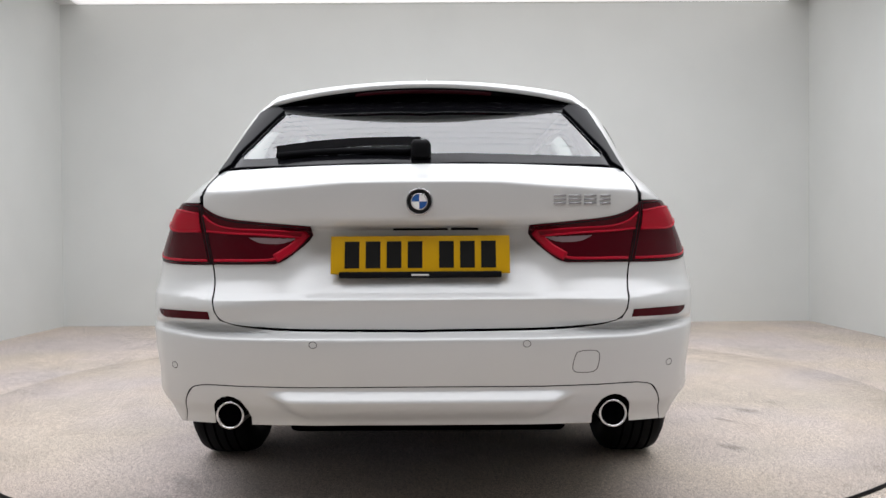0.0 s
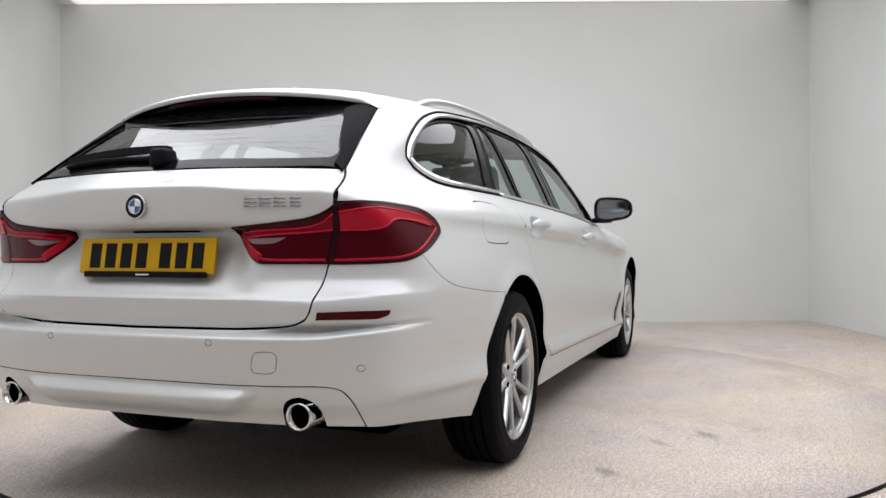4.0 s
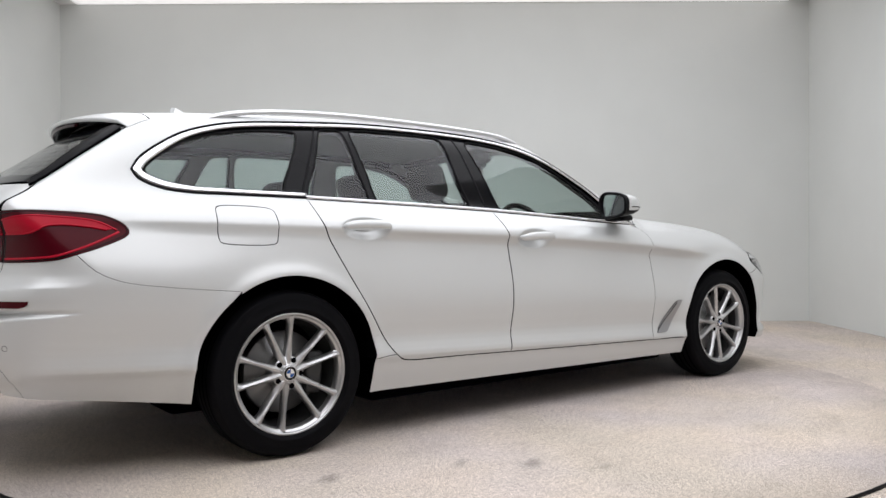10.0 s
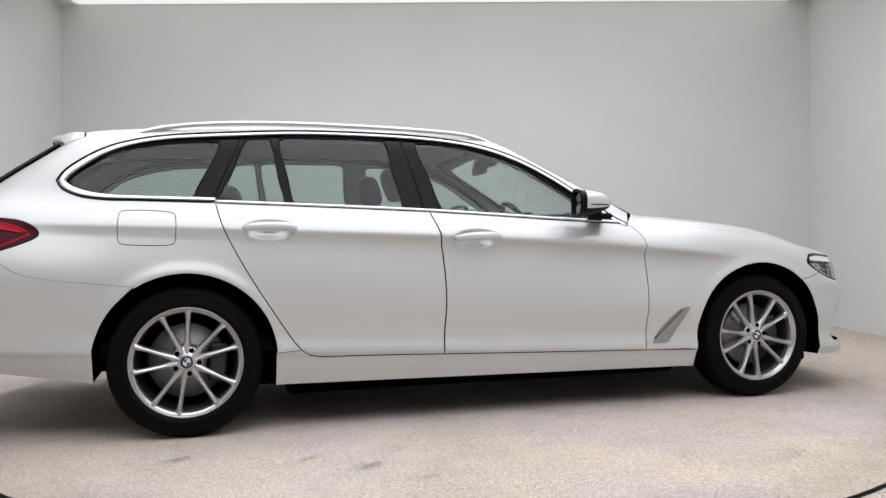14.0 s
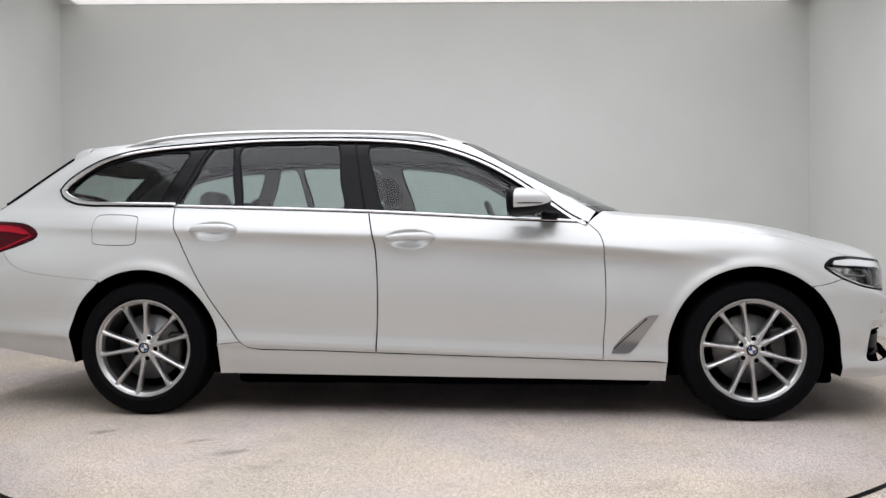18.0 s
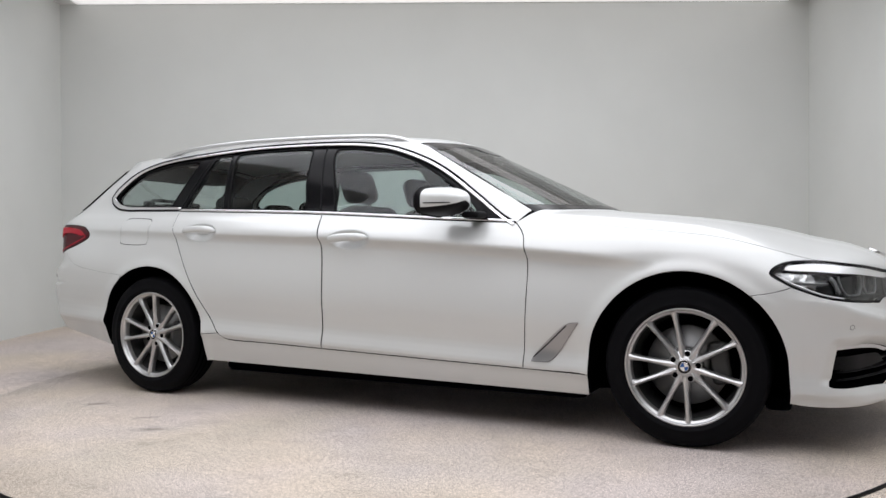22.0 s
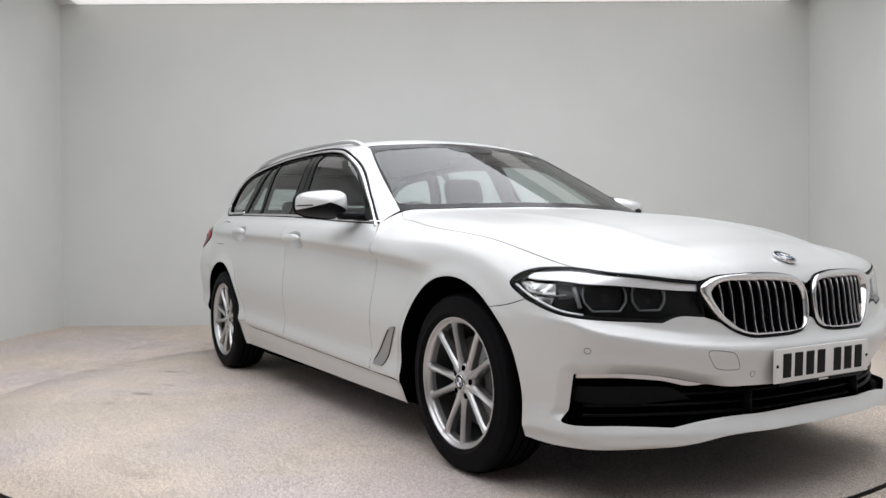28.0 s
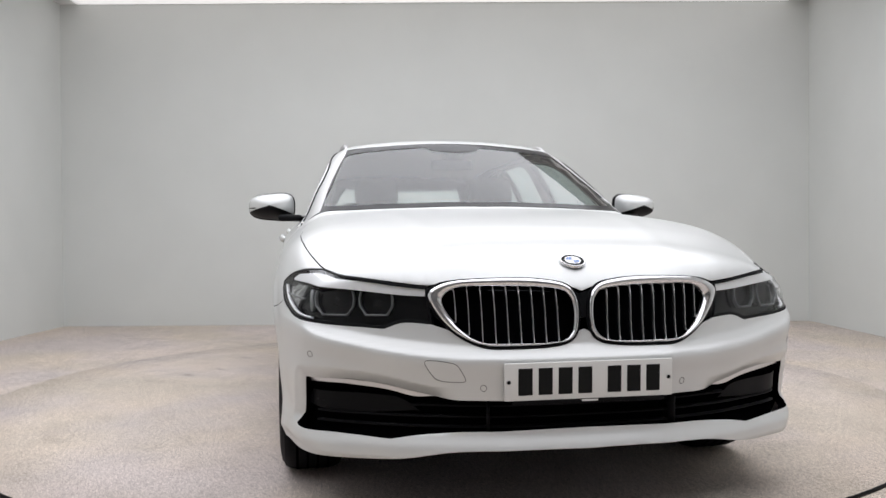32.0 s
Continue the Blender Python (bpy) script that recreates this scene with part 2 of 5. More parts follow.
def step(a, b, x):
    t = np.clip((x - a) / (b - a), 0, 1)
    return t * t * (3 - 2 * t)


def bell(x, c, w):
    return np.exp(-((x - c) / w) ** 2)


AXLE_F, AXLE_R, HUB = 1.4875, -1.4875, 0.336
# half width over height, at mid car
flank = curve((0.10, 0.845), (0.19, 0.872), (0.25, 0.893), (0.300, 0.908), (0.318, 0.918), (0.330, 0.9225), (0.342, 0.922), (0.362, 0.9175), (0.39, 0.9115), (0.41, 0.910), (0.43, 0.9115), (0.48, 0.919), (0.55, 0.927), (0.70, 0.931), (0.80, 0.928), (0.86, 0.922),
              (0.90, 0.911), (0.94, 0.887), (0.98, 0.849), (1.02, 0.822), (1.15, 0.768), (1.25, 0.722), (1.35, 0.672), (1.42, 0.632), (1.5, 0.58))
wide_low = curve((-2.7, -0.25), (-2.45, -0.12), (-2.2, -0.058), (-1.9, -0.024), (-1.5, -0.006), (-1.1, -0.003), (-0.3, -0.002), (0.5, 0.0), (1.1, 0.003), (1.5, 0.008), (1.8, -0.004), (2.0, -0.045), (2.2, -0.145), (2.4, -0.33))
wide_high = curve((-2.7, -0.26), (-2.3, -0.166), (-2.04, -0.119), (-1.7, -0.058), (-1.3, -0.026), (-0.8, -0.010), (0.0, 0.0), (0.5, -0.006), (0.8, -0.016), (1.2, -0.010), (1.6, -0.010), (2.0, -0.08), (2.4, -0.3))
bonnet_line = curve((0.4, 1.035), (0.8, 1.026), (1.0, 1.013), (1.24, 0.994), (1.5, 0.966), (1.77, 0.922), (1.975, 0.870), (2.1, 0.842), (2.2, 0.803), (2.28, 0.760), (2.34, 0.70), (2.4, 0.62))
roof_line = curve((-2.6, 1.33), (-2.2, 1.390), (-1.9, 1.428), (-1.5, 1.458), (-1.0, 1.477), (-0.5, 1.475), (-0.2, 1.462), (0.0, 1.447), (0.2, 1.424), (0.5, 1.37), (1.0, 1.25))
tail_line = curve((0.10, -2.36), (0.22, -2.47), (0.30, -2.525), (0.355, -2.545), (0.40, -2.575), (0.50, -2.600), (0.583, -2.609), (0.589, -2.608), (0.593, -2.604), (0.597, -2.594), (0.606, -2.558), (0.612, -2.552), (0.66, -2.558), (0.692, -2.5635), (0.697, -2.564), (0.701, -2.562), (0.72, -2.551),
                  (0.80, -2.530), (0.90, -2.533), (0.935, -2.545), (0.978, -2.552), (1.033, -2.5565), (1.037, -2.555), (1.040, -2.551), (1.06, -2.518), (1.10, -2.472), (1.2, -2.35), (1.5, -1.9))
plate_hollow = curve((0.70, 0.0), (0.77, 0.036), (0.86, 0.066), (0.900, 0.066), (0.912, 0.014), (0.935, 0.0), (1.2, 0.0))
tail_plan = curve((0.0, 0.0), (0.3, 0.004), (0.5, 0.030), (0.61, 0.062), (0.73, 0.120), (0.80, 0.185), (0.86, 0.30), (0.92, 0.5), (1.0, 0.9))
nose_line = curve((0.10, 2.20), (0.17, 2.31), (0.205, 2.358), (0.225, 2.370), (0.245, 2.369), (0.30, 2.345), (0.35, 2.344), (0.42, 2.353), (0.45, 2.359), (0.502, 2.373), (0.513, 2.370), (0.53, 2.352), (0.555, 2.334), (0.60, 2.325), (0.65, 2.320), (0.72, 2.308), (0.76, 2.28), (0.9, 2.18))
# how the bumper creases climb towards the corners
nose_lift = curve((0.0, 0.004), (0.35, 0.004), (0.5, 0.014), (0.6, 0.026), (0.7, 0.044), (0.8, 0.065), (0.87, 0.097), (0.95, 0.12))
tail_lift = curve((0.0, 0.0), (0.55, 0.001), (0.62, 0.003), (0.69, 0.009), (0.75, 0.015), (0.80, 0.018), (0.86, 0.018))
nose_plan = curve((0.0, 0.0), (0.25, 0.010), (0.32, 0.025), (0.48, 0.070), (0.65, 0.145), (0.83, 0.265), (0.9, 0.42), (0.96, 0.7))


def side_width(x, z):
    zs = z + 0.036 * x
    w = flank(zs)
    up = step(0.62, 0.96, zs)
    w = w + wide_low(x) * (1 - up) + wide_high(x) * up
    # shoulder crease with a hollow under it, running out over the front wheel
    zc = 0.8735 - 0.018 * np.maximum(x + 0.4, 0) ** 2
    amp = step(-2.35, -1.9, x) * (1 - 0.55 * step(-0.5, -1.7, x)) * (1 + 0.35 * step(0.0, 0.7, x)) * (1 - step(1.0, 1.42, x))
    d = zc - zs
    w = w + amp * (np.where(d < 0, 0.013 * bell(d, 0.0, 0.05), 0.013) - 0.038 * (1 - (1 - np.clip(0.5 * (d + np.sqrt(d * d + 0.00007)) / 0.052, 0, 1)) ** 2) + 0.025 * step(0.045, 0.32, d))
    dip = np.clip(0.50 - 0.11 * (x + 2.2) - z, 0, 0.28)
    w = w - dip * dip / (dip + 0.05) * (0.10 + 0.20 * (1 - step(-2.25, -1.88, x))) * (1 - step(-2.0, -1.6, x))
    # flared wheel arches
    for ax in (AXLE_F, AXLE_R):
        r = np.hypot(x - ax, z - HUB)
        w = w + 0.012 * bell(r, 0.40, 0.035)
    return w


def top_height(x, a):
    bon = bonnet_line(x) - 0.05 * a ** 2 - 0.06 * a ** 6 - 0.16 * a ** 4 * step(1.5, 2.1, x)
    bon = bon + 0.0035 * bell(a, 0.40 + 0.10 * (1.9 - x), 0.05) * step(0.9, 1.3, x)
    ws = 1.0 + 0.48 * (1.03 - x - 0.39 * a ** 2)
    rg = 1.095 + 0.66 * (x + 2.48 - 0.30 * a ** 2)
    rf = roof_line(x) - 0.10 * a ** 2 - 0.12 * a ** 4
    cabin = smin(smin(ws, rf, 0.03), rg, 0.03)
    return smax(bon - 5 * np.maximum(0.4 - x, 0), cabin, 0.008)


def solid(p):
    """Below zero inside the body."""
    x, a, z = p[:, 0], np.abs(p[:, 1]), p[:, 2]
    f = a - side_width(x, z)
    f = smax(f, (z - top_height(x, a)) * 0.92, 0.10)
    zt = z - tail_lift(a) * step(0.47, 0.59, z) * (1 - step(0.69, 0.78, z))
    zn = z - nose_lift(a) * step(0.42, 0.52, z)
    tail = tail_line(zt) + tail_plan(a) + plate_hollow(z) * (1 - step(0.30, 0.42, a)) - 0.036 * step(0.34, 0.60, a) * step(0.612, 0.64, z) * (1 - step(0.67, 0.76, z))
    f = smax(f, tail - x, 0.028 - 0.020 * step(0.98, 1.03, z))
    f = smax(f, x - nose_line(zn) + nose_plan(a), 0.025)
    return smax(f, 0.165 - z, 0.03)


def gradient(p):
    e = 0.002
    g = np.stack([solid(p + d) - solid(p - d) for d in np.eye(3) * e], 1)
    return g / np.linalg.norm(g, axis=1)[:, None]


def trace(o, d):
    """March rays from outside on to the body, then halve the last step."""
    o, d = np.asarray(o, float), np.asarray(d, float)
    t = np.zeros(len(o))
    low, high, hit = t.copy(), t.copy(), np.zeros(len(o), bool)
    live = np.arange(len(o))
    for i in range(110):
        f = solid(o[live] + d[live] * t[live, None])
        cut = f <= 0
        high[live[cut]], hit[live[cut]] = t[live[cut]], True
        live, f = live[~cut], f[~cut]
        if not len(live):
            break
        low[live] = t[live]
        t[live] += np.clip(0.6 * f, 0.002, 0.2)
    for i in range(12):
        m = 0.5 * (low + high)
        f = solid(o + d * m[:, None]) <= 0
        high, low = np.where(f, m, high), np.where(f, low, m)
    return o + d * np.where(hit, high, t)[:, None]


# charts: flat coordinates (u, v) to rays
def chart_side(q, s=-1):
    return trace(np.stack([q[:, 0], np.full(len(q), s * 1.15), q[:, 1]], 1), np.tile((0, -s, 0), (len(q), 1)))


def chart_top(q, s=-1):
    return trace(np.stack([q[:, 0], s * q[:, 1], np.full(len(q), 1.75)], 1), np.tile((0, 0, -1), (len(q), 1)))


def chart_rear(q, s=-1):
    return trace(np.stack([np.full(len(q), -3.0), s * q[:, 0], q[:, 1]], 1), np.tile((1, 0, 0), (len(q), 1)))


def chart_front(q, s=-1):
    return trace(np.stack([np.full(len(q), 2.8), s * q[:, 0], q[:, 1]], 1), np.tile((-1, 0, 0), (len(q), 1)))


def chart_section(q, s=-1):
    """u: x; v: angle round the lengthwise line at z 0.85, times 0.8."""
    a = q[:, 1] / 0.8
    d = np.stack([np.zeros(len(q)), s * np.cos(a), np.sin(a)], 1)
    o = np.stack([q[:, 0], np.zeros(len(q)), np.full(len(q), 0.85)], 1)
    return trace(o + d * 1.25, -d)


def wrap_chart(x0, way):
    """u: angle from the car's centre line round a vertical line at x0, times 0.85; v: z."""
    def chart(q, s=-1):
        a = q[:, 0] / 0.85
        d = np.stack([way * np.cos(a), s * np.sin(a), np.zeros(len(q))], 1)
        o = np.stack([np.full(len(q), x0), np.zeros(len(q)), q[:, 1]], 1)
        return trace(o + d * 1.5, -d)
    return chart


chart_tail, chart_nose = wrap_chart(-1.75, -1), wrap_chart(1.6, 1)


def u_of(p, chart):
    """Chart coordinates of places on the body."""
    p = np.atleast_2d(np.asarray(p, float))
    if chart is chart_side:
        return p[:, [0, 2]]
    if chart is chart_section:
        return np.stack([p[:, 0], 0.8 * np.arctan2(p[:, 2] - 0.85, np.abs(p[:, 1]))], 1)
    if chart is chart_tail:
        return np.stack([0.85 * np.arctan2(np.abs(p[:, 1]), -1.75 - p[:, 0]), p[:, 2]], 1)
    if chart is chart_nose:
        return np.stack([0.85 * np.arctan2(np.abs(p[:, 1]), p[:, 0] - 1.6), p[:, 2]], 1)
    if chart is chart_top:
        return np.stack([p[:, 0], np.abs(p[:, 1])], 1)
    return np.stack([np.abs(p[:, 1]), p[:, 2]], 1)


def spline(pts, d=0.02, closed=False):
    """Smooth curve through flat points, sampled about every d."""
    P = np.array(pts, float)
    if len(P) == 2:
        n = max(1, int(np.linalg.norm(P[1] - P[0]) / d))
        return [tuple(P[0] + (P[1] - P[0]) * i / n) for i in range(n + 1)]
    n = len(P)
    out = []
    for i in range(n if closed else n - 1):
        p0 = P[(i - 1) % n] if closed or i else 2 * P[0] - P[1]
        p1, p2 = P[i], P[(i + 1) % n]
        p3 = P[(i + 2) % n] if closed or i < n - 2 else 2 * P[-1] - P[-2]
        a, b, c = [max(np.linalg.norm(s), 1e-6) ** 0.5 for s in (p1 - p0, p2 - p1, p3 - p2)]
        m1 = b * ((p1 - p0) / a - (p2 - p0) / (a + b) + (p2 - p1) / b)
        m2 = b * ((p2 - p1) / b - (p3 - p1) / (b + c) + (p3 - p2) / c)
        k = max(1, int(round(np.linalg.norm(p2 - p1) / d)))
        for j in range(k):
            t = j / k
            out.append(tuple(p1 * (1 + 2 * t) * (1 - t) ** 2 + m1 * t * (1 - t) ** 2 + p2 * t * t * (3 - 2 * t) + m2 * t * t * (t - 1)))
    if not closed:
        out.append(tuple(P[-1]))
    return out


def outline(*runs, d=0.02):
    """A closed outline out of smooth runs that meet at corners."""
    out = []
    for r in runs:
        for q in spline(r, d):
            if not out or math.hypot(q[0] - out[-1][0], q[1] - out[-1][1]) > 0.003:
                out.append(q)
    if math.hypot(out[0][0] - out[-1][0], out[0][1] - out[-1][1]) < 0.003:
        out.pop()
    return np.array(out)


def rounded(pts, d=0.012):
    return np.array(spline(pts, d, True))


def inside(q, poly):
    x, y = q[:, 0], q[:, 1]
    r = np.zeros(len(q), bool)
    x0, y0 = poly[:, 0], poly[:, 1]
    x1, y1 = np.roll(x0, -1), np.roll(y0, -1)
    for a, b, c, e in zip(x0, y0, x1, y1):
        if b != e:
            r ^= ((b > y) != (e > y)) & (x < (c - a) * (y - b) / (e - b) + a)
    return r


def shrink(poly, g):
    """Move an outline inwards by g."""
    area = 0.5 * np.sum(poly[:, 0] * np.roll(poly[:, 1], -1) - np.roll(poly[:, 0], -1) * poly[:, 1])
    e = np.roll(poly, -1, 0) - np.roll(poly, 1, 0)
    n = np.stack([-e[:, 1], e[:, 0]], 1) / np.maximum(np.linalg.norm(e, axis=1), 1e-9)[:, None]
    return poly + n * g * (1 if area > 0 else -1)


def near(q, poly, d):
    x1 = np.roll(poly, -1, 0)
    r = np.zeros(len(q), bool)
    for a, b in zip(poly, x1):
        ab = b - a
        t = np.clip(((q - a) @ ab) / max(ab @ ab, 1e-12), 0, 1)
        w = q - a - t[:, None] * ab
        r |= (w * w).sum(1) < d * d
    return r


from mathutils import geometry


def beside(q, line):
    """Which flat points lie on an open line."""
    r = np.zeros(len(q), bool)
    for a, b in zip(line[:-1], line[1:]):
        ab = b - a
        t = np.clip(((q - a) @ ab) / max(ab @ ab, 1e-12), 0, 1)
        w = q - a - t[:, None] * ab
        r |= (w * w).sum(1) < 0.0015 ** 2
    return r


def skin(chart, loop, s=-1, holes=(), du=0.04, dv=0.02, gap=0.003, out=0.0, depth=0.03, relief=None, seam=None):
    """A panel of the body inside an outline: vertices, faces and normals. out: how proud it lies; depth: how far its edges turn in."""
    sc = np.array([du, dv])
    first = np.asarray(loop)
    small = shrink(first, gap)
    if seam is not None:
        small = np.where(beside(first, seam)[:, None], first, small)
    loops = [small] + [shrink(np.asarray(h), -gap) for h in holes]
    lo, hi = loops[0].min(0), loops[0].max(0)
    gu, gv = np.arange(lo[0] + du / 2, hi[0], du), np.arange(lo[1] + dv / 2, hi[1], dv)
    g = np.stack(np.meshgrid(gu, gv), 2)
    g[1::2, :, 0] += du * 0.5
    g = g.reshape(-1, 2)
    keep = inside(g, loops[0])
    for h in loops[1:]:
        keep &= ~inside(g, h)
    g = g[keep]
    for l in loops:
        g = g[~near(g / sc, l / sc, 0.45)]
    q = np.concatenate(loops + [g])
    edges, k = [], 0
    for l in loops:
        edges += [(k + i, k + (i + 1) % len(l)) for i in range(len(l))]
        k += len(l)
    r = geometry.delaunay_2d_cdt([Vector(p) for p in (q / sc)], edges, [], 0, 1e-7)
    v2 = np.array([tuple(v) for v in r[0]]) * sc
    tris = np.array([f for f in r[2] if len(f) == 3])
    c = v2[tris].mean(1)
    keep = inside(c, loops[0])
    for h in loops[1:]:
        keep &= ~inside(c, h)
    tris = tris[keep]
    P = chart(v2, s)
    N = gradient(P)
    if relief is not None:
        # push the face in or out by relief(places), and tilt its normals to suit
        g = np.stack([(relief(P + d) - relief(P - d)) / 0.004 for d in np.eye(3) * 0.002], 1)
        g -= (g * N).sum(1)[:, None] * N
        P, N = P + N * relief(P)[:, None], N - g
        N /= np.linalg.norm(N, axis=1)[:, None]
    P = P + N * out
    # right-handed faces
    a, b, c = P[tris[:, 0]], P[tris[:, 1]], P[tris[:, 2]]
    flip = ((np.cross(b - a, c - a) * N[tris].mean(1)).sum(1) < 0)
    tris[flip] = tris[flip][:, ::-1]
    faces = [tuple(f) for f in tris]
    V, NN = [P], [N]
    if depth:
        # turned-in edges
        cnt = {}
        for f in faces:
            for i in range(3):
                e = (f[i], f[(i + 1) % 3])
                cnt[e] = cnt.get(e, 0) + 1
        rim = [e for e in cnt if (e[1], e[0]) not in cnt]
        if seam is not None:
            on = beside(v2, seam)
            rim = [e for e in rim if not (on[e[0]] and on[e[1]])]
        ids = sorted({i for e in rim for i in e})
        at = {i: len(P) + j for j, i in enumerate(ids)}
        n = len(ids)
        side = {i: np.zeros(3) for i in ids}
        for a, b in rim:
            o = np.cross(P[b] - P[a], N[a])
            side[a] = side[a] + o
            side[b] = side[b] + o
        sd = np.array([side[i] / max(np.linalg.norm(side[i]), 1e-9) for i in ids])
        mid = P[ids] - N[ids] * 0.0018 + sd * 0.001
        V += [mid, P[ids] - N[ids] * depth + sd * 0.001]
        NN += [sd * 0.8 + N[ids] * 0.6, sd]
        faces += [(b, a, at[a], at[b]) for a, b in rim]
        deep = [(at[b], at[a], at[a] + n, at[b] + n) for a, b in rim]
    return np.concatenate(V), faces, np.concatenate(NN), deep if depth else []


def panel(name, parent, mat, chart, loop, s=-1, label="", **more):
    return joined(name, parent, mat, [skin(chart, loop, s, **more)], label)


def joined(name, parent, mat, pieces, label=""):
    V, F, N, D, k = [], [], [], [], 0
    for v, f, n, deep in pieces:
        V.append(v), N.append(n)
        F += [tuple(i + k for i in q) for q in f]
        D += [tuple(i + k for i in q) for q in deep]
        k += len(v)
    N = np.concatenate(N)
    N = N / np.maximum(np.linalg.norm(N, axis=1), 1e-9)[:, None]
    return mesh_object(name, np.concatenate(V), F + D, mat, parent, N, label=label, inner=len(D))


def strip(name, parent, mat, chart, run, s, width, proud, closed=False, label="", lift=0.0, base=0.004):
    """A narrow moulding that lies on the body along a flat curve."""
    q = np.array(run)
    P = chart(q, s)
    N = gradient(P)
    w, h = width / 2, proud
    V, F = sweep(P + N * lift, [(-w, -base), (w, -base), (w, h * 0.5), (w * 0.5, h), (-w * 0.5, h), (-w, h * 0.5)], closed, N)
    return mesh_object(name, V, F, mat, parent, label=label)

# ---- the car ----
car = tagged(new("estate_car"), "white estate car with silver alloy wheels and chrome trim", "car")


def on_side(*pts):
    return chart_side(np.array(pts, float))


def on_rear(*pts):
    return chart_rear(np.array(pts, float))


def on_front(*pts):
    return chart_front(np.array(pts, float))


def run(chart, *places):
    """A run of chart points out of places on the body."""
    return [tuple(q) for q in u_of(np.concatenate([np.atleast_2d(p) for p in places]), chart)]


def mirrored(half):
    """Close a half outline (from the centre line, round, back to it) over both halves."""
    h = np.array(half)
    m = h[::-1] * [-1, 1]
    return np.concatenate([h, m[1:-1] if abs(h[0, 0]) < 1e-6 and abs(h[-1, 0]) < 1e-6 else m])


def both(make):
    for s in (-1, 1):
        make(s)


def dense(pts):
    return spline(pts, 0.03)


GAP_R = [(-1.358, 1.046), (-1.328, 0.937), (-1.236, 0.752), (-1.125, 0.570), (-0.990, 0.375), (-0.945, 0.342), (-0.88, 0.332)]
SILL_R = [(-0.88, 0.332), (-0.6, 0.327), (-0.305, 0.318)]
SILL_F = [(-0.305, 0.318), (0.257, 0.302), (0.789, 0.288)]
GAP_B = [(-0.350, 1.008), (-0.317, 0.886), (-0.298, 0.718), (-0.294, 0.551), (-0.301, 0.411), (-0.305, 0.318)]
GAP_F = [(0.730, 0.948), (0.782, 0.890), (0.802, 0.771), (0.804, 0.558), (0.795, 0.399), (0.789, 0.288)]
BELT_R = [(-1.358, 1.046), (-1.044, 1.035), (-0.736, 1.024), (-0.350, 1.008)]
BELT_F = [(-0.350, 1.008), (0.0, 0.988), (0.312, 0.968), (0.638, 0.952), (0.730, 0.948)]
DLO_TOP = [(0.730, 0.948), (0.651, 0.992), (0.527, 1.082), (0.355, 1.201), (0.208, 1.281), (0.0, 1.357), (-0.189, 1.392), (-0.46, 1.411), (-0.916, 1.416), (-1.25, 1.398), (-1.556, 1.374), (-1.69, 1.352), (-1.83, 1.310), (-1.95, 1.243), (-2.015, 1.190), (-2.042, 1.148)]
DLO_LOW = [(-2.042, 1.148), (-2.02, 1.112), (-1.945, 1.075), (-1.838, 1.058), (-1.70, 1.054), (-1.358, 1.046)]


def arch(ax, r, a0, a1, n=24):
    return [(ax + r * math.cos(radians(a0 + (a1 - a0) * i / n)), HUB + r * math.sin(radians(a0 + (a1 - a0) * i / n))) for i in range(n + 1)]


ARCH_R = [(-1.876, 0.255)] + arch(AXLE_R, 0.394, 168, 14) + [(-1.100, 0.36)]
ARCH_F = [(1.088, 0.28)] + arch(AXLE_F, 0.398, 172, 8) + [(1.888, 0.215)]
HANDLES = ((-0.134, 0.877), (-1.122, 0.923))


def dish(p):
    """Hollows behind the door handles."""
    d = np.zeros(len(p))
    for x, z in HANDLES:
        q = ((p[:, 0] - x) / 0.128) ** 2 + ((p[:, 2] - z + 0.002) / 0.050) ** 2
        d -= 0.040 * step(0.0, 0.8, 1 - q)
    return d


FLAP = rounded([(-1.768, 0.985), (-1.762, 1.003), (-1.742, 1.010), (-1.555, 1.003), (-1.535, 0.995), (-1.528, 0.975), (-1.530, 0.880), (-1.537, 0.862), (-1.556, 0.855), (-1.742, 0.859), (-1.763, 0.866), (-1.770, 0.885)])


HL_TOP = [(2.241, -0.464, 0.727), (2.213, -0.526, 0.734), (2.124, -0.667, 0.758), (1.983, -0.764, 0.778), (1.881, -0.837, 0.773), (1.838, -0.873, 0.757), (1.814, -0.898, 0.729)]
LAMP_EDGE = [(-y, x) for x, y, z in chart_nose(np.array(spline(run(chart_nose, np.array(HL_TOP[:4])), 0.03)))][::-1]
BONNET_SIDE = [(0.752, 0.795), (0.780, 0.86), (0.787, 0.935), (0.822, 1.18), (0.836, 1.42), (0.839, 1.58), (0.819, 1.76), (0.785, 1.904), LAMP_EDGE[0]]


